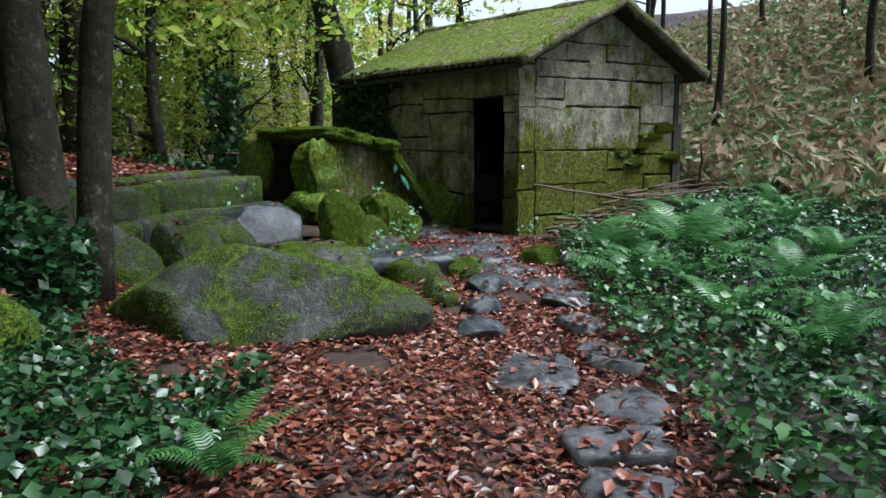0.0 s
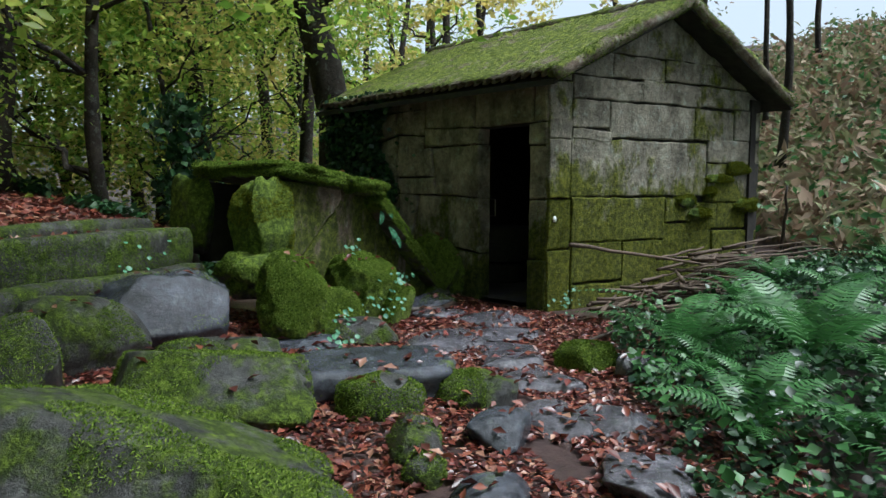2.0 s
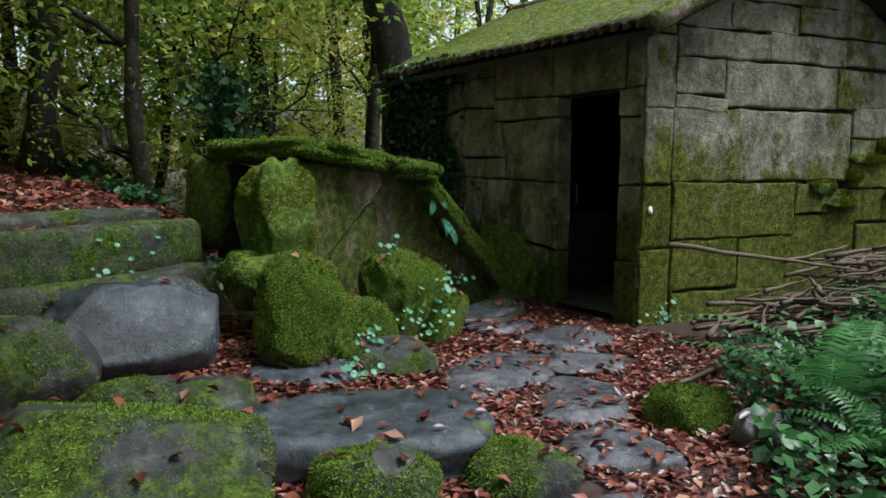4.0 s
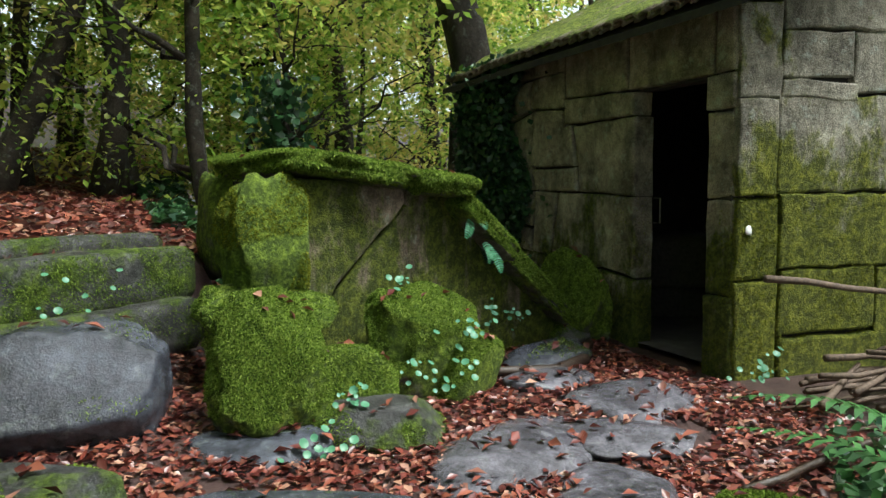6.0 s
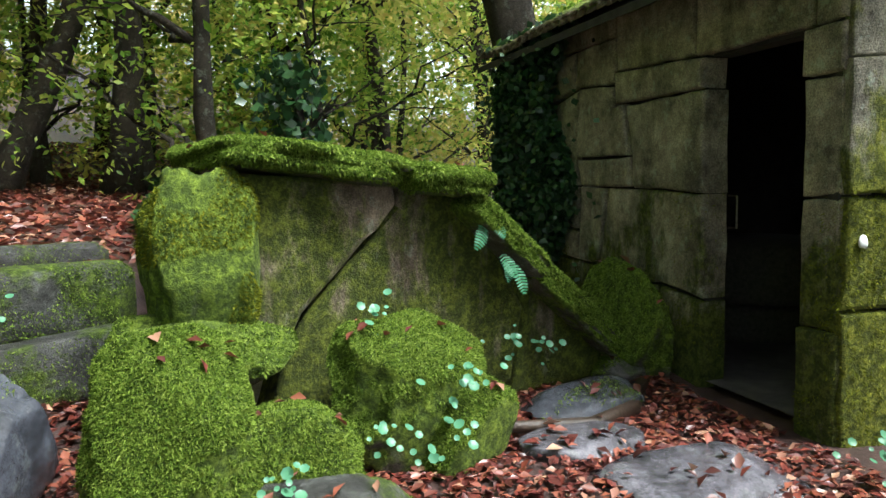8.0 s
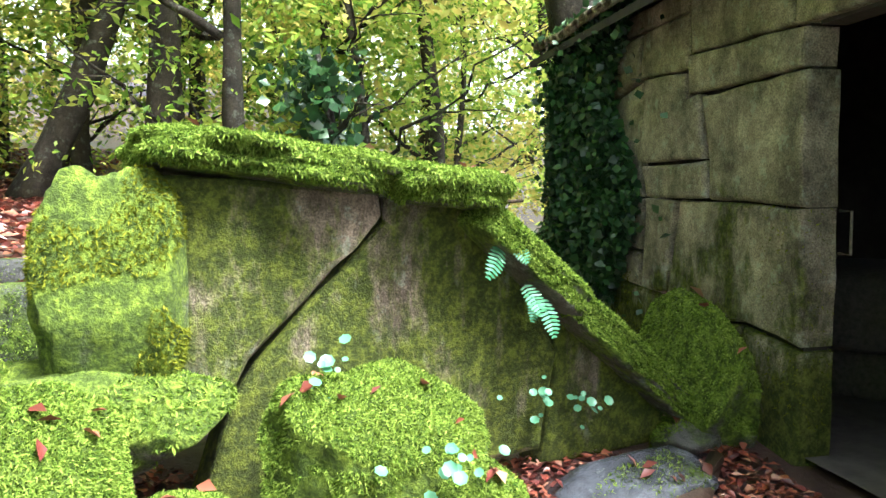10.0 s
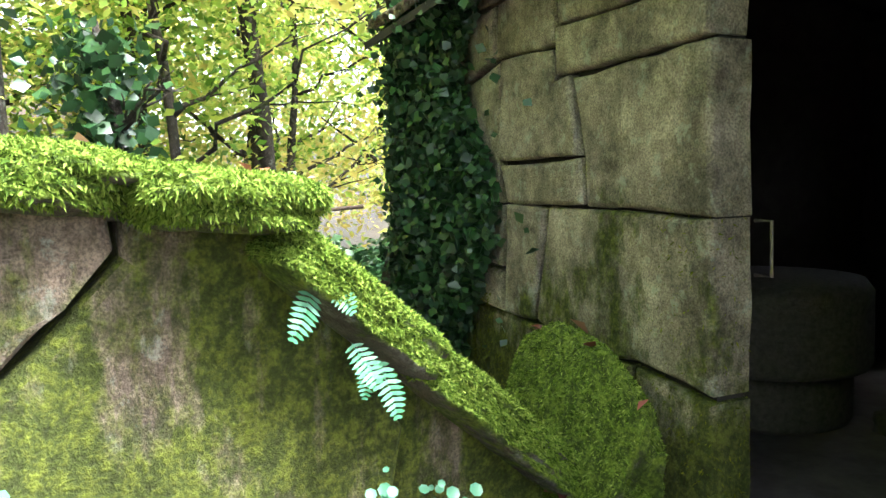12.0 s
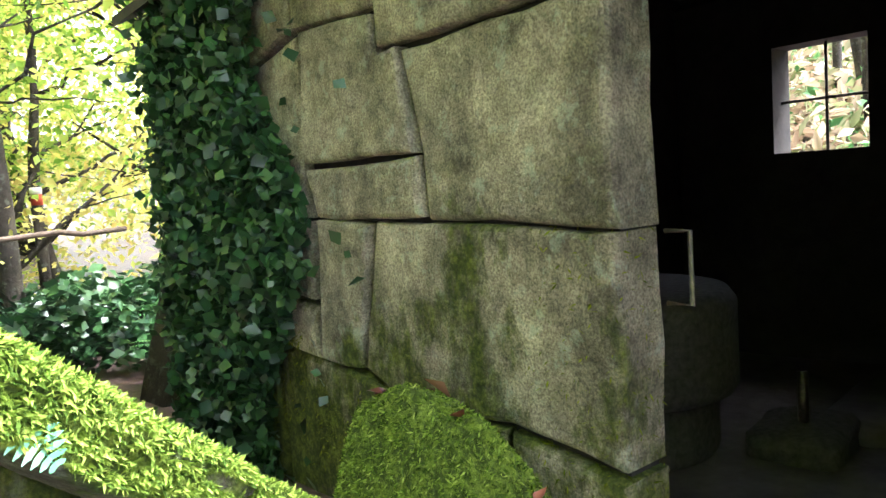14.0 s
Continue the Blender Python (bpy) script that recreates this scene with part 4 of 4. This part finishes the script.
wood = [(gg.uniform(-6, 15), gg.uniform(16, 24), 0) for _ in range(70)]
cloud("understorey", [(x, y, ground_h(x, y) + gg.uniform(1.2, 6)) for x, y, _ in wood], 48000, 0.07, M_CROWN, 1, "light green understorey leaves between the trunks", "foliage", (1.0, 1.0, 0.8))
cloud("understorey", [(x - 1, y + 3, ground_h(x, y) + gg.uniform(0.8, 7)) for x, y, _ in wood[:40]], 26000, 0.08, M_YELLOW, 2, "yellow autumn understorey leaves between the trunks", "foliage", (1.2, 1.2, 1.0))
wood2 = [(gg.uniform(-20, 32), gg.uniform(28, 46)) for _ in range(90)]
cloud("far_woods", [(x, y, ground_h(x, y) + gg.uniform(0, 12)) for x, y in wood2], 24000, 0.2, M_YELLOW, 4, "far green and yellow woodland", "woods", (2.2, 2, 2))
wood3 = [(gg.uniform(-16, 4), gg.uniform(12, 26)) for _ in range(60)]
cloud("understorey", [(x, y, ground_h(x, y) + gg.uniform(1.8, 8)) for x, y in wood3], 60000, 0.08, M_CROWN, 6, "dark green understorey on the bank", "foliage", (1.0, 1.0, 0.9))
# unseen leaves added west of the path to cut the side light
block_wood = [(gg.uniform(-13, -3.5), gg.uniform(-9, 15)) for _ in range(120)]
cloud("understorey", [(x, y, ground_h(x, y) + gg.uniform(0.2, 9)) for x, y in block_wood], 60000, 0.16, M_CROWN, 7, "unseen thicket added to block side light from the west", "foliage", (1.2, 1.2, 1.0))
# a leafy twig hanging near the path
tw = tagged(new("hanging_branch"), "thin hanging branch with fresh green leaves", "branch")
b = bent((4.1, 9.6, 5.5), (4.9, 7.0, 2.75), 8, 0.06, 3)
tube("twig", b, [0.012 - 0.001 * i for i in range(9)], M_BARK, tw, 5)
g = np.random.default_rng(9)
p = np.array([v[:] for v in b])[g.integers(3, 9, 70)] + g.normal(size=(70, 3)) * np.array([0.28, 0.2, 0.09])
tagged(tri_leaves("leaves", p, 0.055, M_CROWN, 1.2, 0.3, tw, 0.75, 0.1, g), kind="stuff")

# the dry hillside past the hut: brush, pale stems, bracken
g = np.random.default_rng(21)
hp = []
while len(hp) < 60000:
    x, y = g.uniform(9, 34), g.uniform(-6, 24)
    if 0.75 * (x - 7) - 0.66 * (y - 4) > 3.2 and not (8.6 < x < 13.8 and 6.8 < y < 13):
        hp.append((x, y, ground_h(x, y) + abs(g.normal()) * 0.35))
tagged(tri_leaves("hillside_brush", hp, 0.17, M_BRUSH, 0.3, 0.5, None, 0.35, 0.2, g), "dry brown brush and bracken on the slope", "brush", kind="stuff")
hp2 = [q for q in hp[::8]]
tagged(tri_leaves("hillside_greens", [(x - 0.3, y, z + 0.15) for x, y, z in hp2], 0.1, M_FERN, 0.5, 0.5, None, 0.5, 0.2, g), "green brambles on the slope", "brambles", kind="stuff")
for i in range(16):
    x, y = 17 + g.uniform(0, 12), 2 + g.uniform(0, 15)
    tree(x, y, g.uniform(8, 13), g.uniform(0.07, 0.13), (g.uniform(-0.05, 0.05), 0), 200 + i, 300, M_BRUSH, 3, "thin bare tree on the dry slope", None, 0.4, 0.09)

# ---- ivy on the hut's far corner ----
g = np.random.default_rng(31)
iv = []
while len(iv) < 11000:
    s, z = g.uniform(2.3, 4.5), g.uniform(0.15, 3.0)
    edge = 3.05 + 0.25 * math.sin(z * 3.1) - 0.5 * max(0, z - 2.2)
    if s > edge or g.random() < 0.008:
        q = A + uL * s - inL * (0.03 + abs(g.normal()) * 0.08)
        iv.append((q.x, q.y, z))
tagged(tri_leaves("wall_ivy", iv, 0.036, M_IVY, 0.0, 0.4, None, 0.85, 0.2, g), "dark glossy ivy hanging on the hut wall", "ivy", kind="stuff")


# ---- ferns and low plants ----
def fern(name, fronds, length, seed, pinnae=26, mat=None):
    """A fern: arching fronds with two rows of tapering leaflets."""
    gg2 = random.Random(seed)
    verts, faces = [], []
    for f in range(fronds):
        a = math.tau * f / fronds + gg2.uniform(-0.3, 0.3)
        L = length * gg2.uniform(0.75, 1.1)
        rise = gg2.uniform(0.55, 0.95)
        d = Vector((math.cos(a), math.sin(a), 0))
        side = Vector((-d.y, d.x, 0))
        prev = None
        for i in range(pinnae + 1):
            u = i / pinnae
            p = d * (L * (0.2 * u + 0.65 * u * u)) + Vector((0, 0, L * (rise * (1.7 * u - 1.05 * u * u))))
            if prev is not None:
                fw = (p - prev).normalized()
                w = L * 0.2 * math.sin(math.pi * min(1, 0.08 + u * 0.92)) ** 0.8 * (1 - 0.35 * u) if u > 0.12 else 0
                if w > 0.005:
                    for sgn in (-1, 1):
                        tip = p + side * sgn * w + fw * w * 0.35 - Vector((0, 0, w * 0.2))
                        k0 = len(verts)
                        wd = L / pinnae * 0.27
                        verts.extend([p - fw * wd, p + side * sgn * w * 0.5 + fw * (w * 0.15 - wd), tip, p + side * sgn * w * 0.5 + fw * (w * 0.2 + wd), p + fw * wd])
                        faces.append((k0, k0 + 1, k0 + 2, k0 + 3, k0 + 4))
                k0 = len(verts)
                t = 0.004
                verts.extend([prev - side * t, prev + side * t, p + side * t, p - side * t])
                faces.append((k0, k0 + 1, k0 + 2, k0 + 3))
            prev = p
    return mesh_ob(name, verts, faces, mat or M_FERN)


kinds = [fern("fern", 8, 0.75, 1), fern("fern", 7, 0.95, 2), fern("fern", 10, 0.6, 3)]
for o in kinds:
    tagged(o, "green arching fern beside the path", "fern", "ferns", "")
spots = [(8.55, 5.95), (8.0, 5.6), (8.95, 5.6), (9.9, 5.9), (8.9, 5.1), (7.7, 5.2), (7.3, 4.7), (8.2, 4.7), (9.6, 5.5), (10.2, 6.2), (7.9, 4.0), (6.9, 3.9), (9.2, 4.4), (10.6, 5.3), (11.4, 6.3), (6.6, 4.4), (7.1, 3.1),
         (8.4, 3.2), (5.9, 3.1), (10.2, 4.3), (12.3, 6.2), (5.4, 2.2), (1.75, 3.4), (1.5, 4.0), (11.6, 5.0), (4.3, 1.5), (9.8, 14.2), (10.2, 15.4), (13.0, 5.6), (6.3, 2.4)]
for i, (x, y) in enumerate(spots):
    o = kinds[i] if i < 3 else copy_thing(kinds[i % 3], Matrix())
    s = 0.8 + 0.5 * ((i * 37) % 10) / 10
    if i in (22, 23, 25):
        s *= 0.55
    o.matrix_basis = Matrix.LocRotScale((x, y, ground_h(x, y) - 0.02), Euler((0.1 * math.sin(i), 0.1 * math.cos(i), i * 1.7)), (s, s, s))


def cover(name, test, count, lo, hi, size, seed, mat, label, box, dense=0.0):
    gg3 = np.random.default_rng(seed)
    out = []
    while len(out) < count:
        x, y = gg3.uniform(box[0], box[1]), gg3.uniform(box[2], box[3])
        if test(x, y) and noise.noise((x * 1.1, y * 1.1, seed)) > dense - 0.5:
            hh = hi * (0.55 + 0.6 * noise.noise((x * 0.8, y * 0.8, seed + 3)))
            out.append((x, y, ground_h(x, y) + gg3.uniform(lo, max(lo + 0.05, hh))))
    return tagged(tri_leaves(name, out, size, mat, 0.9, 0.5, None, 0.8, 0.2, gg3), label, "ground cover", kind="stuff")


def right_side(x, y):
    return y < 1.02 * x - 1.5 - 0.12 * max(0, x - 5) and not (8.4 < x < 13.6 and y > 7.0) and not (x > 8.0 and y > 6.6)


def left_side(x, y):
    return y > x * 0.85 + 2.1 and y < 5.9 + 0.3 * x and x < 2.9 and not (x > 1.9 and y > 4.3)


cover("ivy_bed", right_side, 36000, 0.02, 0.5, 0.033, 1, M_IVY, "dark glossy ivy and bramble bed along the path", (2.6, 13, -2.5, 7))
cover("herb_bed", right_side, 9000, 0.1, 0.6, 0.035, 2, M_FERN, "green herbs among the ivy", (2.6, 13, -2.5, 7))
cover("ivy_bed", left_side, 21000, 0.02, 0.42, 0.032, 3, M_IVY, "dark ivy bed in the foreground", (-3, 3, 1.5, 7))
cover("ivy_bush", lambda x, y: (x - 1.2) ** 2 + (y - 6.9) ** 2 < 1.5, 7000, 0.1, 1.5, 0.045, 4, M_IVY, "tall ivy bush under the trees", (-0.2, 2.6, 5.5, 8.3))
cover("ivy_bush", lambda x, y: (x - 9.6) ** 2 + (y - 15.6) ** 2 < 1.6, 5000, 0.05, 1.0, 0.055, 5, M_IVY, "rounded ivy bush behind the hut", (8, 11.2, 14, 17.2))
cover("ivy_bed", lambda x, y: x < 8.9 and y > 11.5, 7000, 0.02, 0.3, 0.06, 6, M_IVY, "ivy on the bank under the trees", (5.6, 9, 11, 20), 0.35)

# fallen leaves
g = np.random.default_rng(77)
lit = []
while len(lit) < 46000:
    x, y = g.uniform(0.5, 9.1), g.uniform(1, 9.6)
    if -2.6 < y - (0.8 * x + 1.4) - 0.9 * noise.noise((x, y, 0)) < 4.2 and noise.noise((x * 1.7, y * 1.7, 8)) > -0.45 + 0.22 * math.exp(-((y - 0.95 * x + 0.1) / 0.7) ** 2):
        lit.append((x, y, ground_h(x, y) + 0.012 + g.random() * 0.025))
tagged(tri_leaves("fallen_leaves", lit, 0.031, M_LITTER, 2.6, 0.45, None, 0.55, 0.3, g), "wet red-brown fallen leaves covering the path", "leaves", kind="stuff")
lit = []
while len(lit) < 30000:
    x, y = g.uniform(-4, 9), g.uniform(8, 24)
    if -(x - 5.7) * 0.54 + (y - 9.62) * 0.842 > 0.5:
        lit.append((x, y, ground_h(x, y) + 0.012 + g.random() * 0.025))
tagged(tri_leaves("fallen_leaves", lit, 0.06, M_LITTER, 2.0, 0.45, None, 0.55, 0.3, g), "brown fallen leaves on the bank", "leaves", kind="stuff")
dep = bpy.context.evaluated_depsgraph_get()
bpy.context.view_layer.update()
lit = []
for ob in [o for o in scene.objects if o.name.split(".")[0] in ("flat_rock", "rock", "cap_slab")]:
    p, nn = surface_points(ob, 26 if ob.name.startswith("flat") else 7, len(lit), 0.75)
    lit += [tuple(q + n2 * 0.02) for q, n2 in zip(p, nn)]
tagged(tri_leaves("fallen_leaves", lit, 0.04, M_LITTER, 1.5, 0.4, None, 0.55, 0.3, g), "single fallen leaves lying on the rocks", "leaves", kind="stuff")

# sticks: heap against the gable, dark branch by the door
sr = random.Random(6)
for i in range(140):
    x0, y0 = sr.uniform(8.75, 11.6), sr.uniform(6.6, 7.35)
    a = radians(sr.choice((-12, -20, -5, 8, 25)) + sr.uniform(-12, 12))
    L = sr.uniform(0.7, 2.1)
    z0 = ground_h(x0, y0) + sr.uniform(0.03, 0.35) * min(1.7, 0.6 + (x0 - 8.7) * 0.6)
    q = Vector((x0 + math.cos(a) * L, min(y0 + math.sin(a) * L, 7.3), z0 + sr.uniform(-0.1, 0.12)))
    r = sr.uniform(0.01, 0.028)
    tagged(tube("stick", bent((x0, y0, z0), q, 6, 0.05, i), [r * (1 - 0.08 * j) for j in range(7)], M_STICK, None, 6, i, 0.2), "dry brown stick in the heap by the gable", "stick", "stick heap")
tagged(tube("stick", bent((8.75, 7.35, 1.03), (11.7, 7.1, 0.62), 9, 0.02, 90), [0.022 - 0.001 * j for j in range(10)], M_STICK, None, 7, 1, 0.2), "long dry stick leaning on the heap", "stick", "stick heap")
tagged(tube("stick", bent((13.1, 7.0, 0.5), (13.0, 6.9, 1.7), 7, 0.05, 91), [0.03 - 0.002 * j for j in range(8)], M_DARKW, None, 7, 1, 0.2), "dark upright dead stem beside the gable", "stick")
tagged(tube("fallen_branch", [(7.4, 8.75, 0.3), (7.75, 8.72, 0.27), (8.15, 8.7, 0.24), (8.5, 8.85, 0.24), (8.8, 9.2, 0.27)], [0.025, 0.035, 0.042, 0.05, 0.045], M_DARKW, None, 8, 2, 0.25), "dark wet crooked branch on the leaves", "branch")
tagged(tube("fallen_branch", bent((9.3, 13.6, 1.5), (7.0, 13.0, 1.5), 8, 0.08, 5), [0.02] * 9, M_STICK, None, 6), "pale thin dead branch behind the shelter", "branch")
tagged(tube("stick", bent((7.75, 6.55, 0.22), (9.2, 6.7, 0.25), 6, 0.03, 7), [0.02] * 7, M_DARKW, None, 6), "reddish wet stick by the doorstep", "stick")
post = tagged(new("marker_post"), "short trail marker post painted red and white", "post")
tube("post_shaft", [(9.55, 17.6, 0.2), (9.55, 17.6, 1.75)], [0.07, 0.065], M_BARK, post)
tube("red_band", [(9.55, 17.6, 1.75), (9.55, 17.6, 1.88)], [0.068, 0.068], M_RED, post)
tube("white_band", [(9.55, 17.6, 1.88), (9.55, 17.6, 1.96)], [0.068, 0.068], M_WHITE, post)


# pennywort and small ferns on the stones
def pennywort(c, n, spread, seed, nrm=(0, -0.8, 0.6)):
    g4 = random.Random(seed)
    root = tagged(new("pennywort"), "round green pennywort leaves growing on moss", "plant", "pennywort")
    nv = Vector(nrm).normalized()
    for i in range(n):
        p = Vector(c) + Vector((g4.gauss(0, 1), g4.gauss(0, 0.5), g4.gauss(0, 0.8))) * spread + nv * g4.uniform(0.0, 0.04)
        ax = (nv + Vector((g4.uniform(-0.5, 0.5), g4.uniform(-0.5, 0.5), g4.uniform(0, 0.6)))).normalized()
        a = ax.orthogonal().normalized()
        b = ax.cross(a)
        r = g4.uniform(0.011, 0.027)
        vs = [p - ax * r * 0.25]
        for k in range(14):
            w = math.tau * k / 14
            vs.append(p + (a * math.cos(w) + b * math.sin(w)) * r * (1 + 0.06 * math.cos(7 * w)))
        mesh_ob("leaf", vs, [(0, 1 + k, 1 + (k + 1) % 14) for k in range(14)], M_PENNY, root, True)


pennywort((6.88, 8.62, 0.99), 12, 0.06, 1)
pennywort((7.3, 8.42, 0.68), 14, 0.07, 2)
pennywort((7.2, 8.32, 0.45), 14, 0.08, 3)
pennywort((6.35, 8.02, 0.4), 14, 0.08, 4)
pennywort((6.1, 7.72, 0.3), 16, 0.08, 5)
pennywort((6.85, 8.25, 0.5), 10, 0.07, 6)
pennywort((9.0, 7.55, 0.35), 22, 0.11, 7)
pennywort((7.9, 9.37, 0.6), 12, 0.07, 8)
pennywort((8.2, 9.44, 0.5), 10, 0.06, 9)
pennywort((5.0, 9.1, 0.95), 16, 0.2, 10)
def frond(base, tip, width, seed):
    """A small polypody frond: a midrib and paired blunt leaflets, hanging and curling outwards."""
    base, tip = Vector(base), Vector(tip)
    d = tip - base
    L = d.length
    outw = Vector((0.24, -0.97, 0.15))
    side = d.normalized().cross(outw).normalized()
    verts, faces, n = [], [], 10
    for i in range(n):
        u = (i + 0.6) / n
        p = base + d * u + outw * 0.03 * math.sin(u * 2.4)
        w = width * (math.sin(math.pi * (0.16 + 0.8 * u)) ** 0.7)
        fw = d.normalized()
        h = L / n * 0.3
        for sg in (-1, 1):
            k = len(verts)
            e = p + side * sg * w + fw * w * 0.25 + outw * 0.12 * w * noise.noise((i, sg, seed))
            verts.extend([p - fw * h, p + side * sg * w * 0.6 + fw * (w * 0.12 - h), e - fw * h * 0.15, e + fw * h * 0.15, p + side * sg * w * 0.6 + fw * (w * 0.18 + h), p + fw * h])
            faces.append(tuple(range(k, k + 6)))
        k = len(verts)
        q0, q1 = base + d * max(0, u - 0.9 / n), p
        verts.extend([q0 - side * 0.0015, q0 + side * 0.0015, q1 + side * 0.0015, q1 - side * 0.0015])
        faces.append((k, k + 1, k + 2, k + 3))
    tagged(mesh_ob("wall_fern", verts, faces, M_PENNY), "small pale polypody frond hanging from the coping", "fern", "wall ferns")


for i, (a, b, w) in enumerate((((7.71, 9.2, 1.36), (7.62, 9.15, 1.21), 0.05), ((7.74, 9.2, 1.39), (7.81, 9.17, 1.27), 0.042), ((7.83, 9.23, 1.17), (7.88, 9.18, 1.03), 0.05), ((7.92, 9.25, 1.1), (7.95, 9.2, 0.92), 0.05), ((7.86, 9.24, 1.12), (7.84, 9.19, 1.0), 0.035))):
    frond(a, b, w, i)
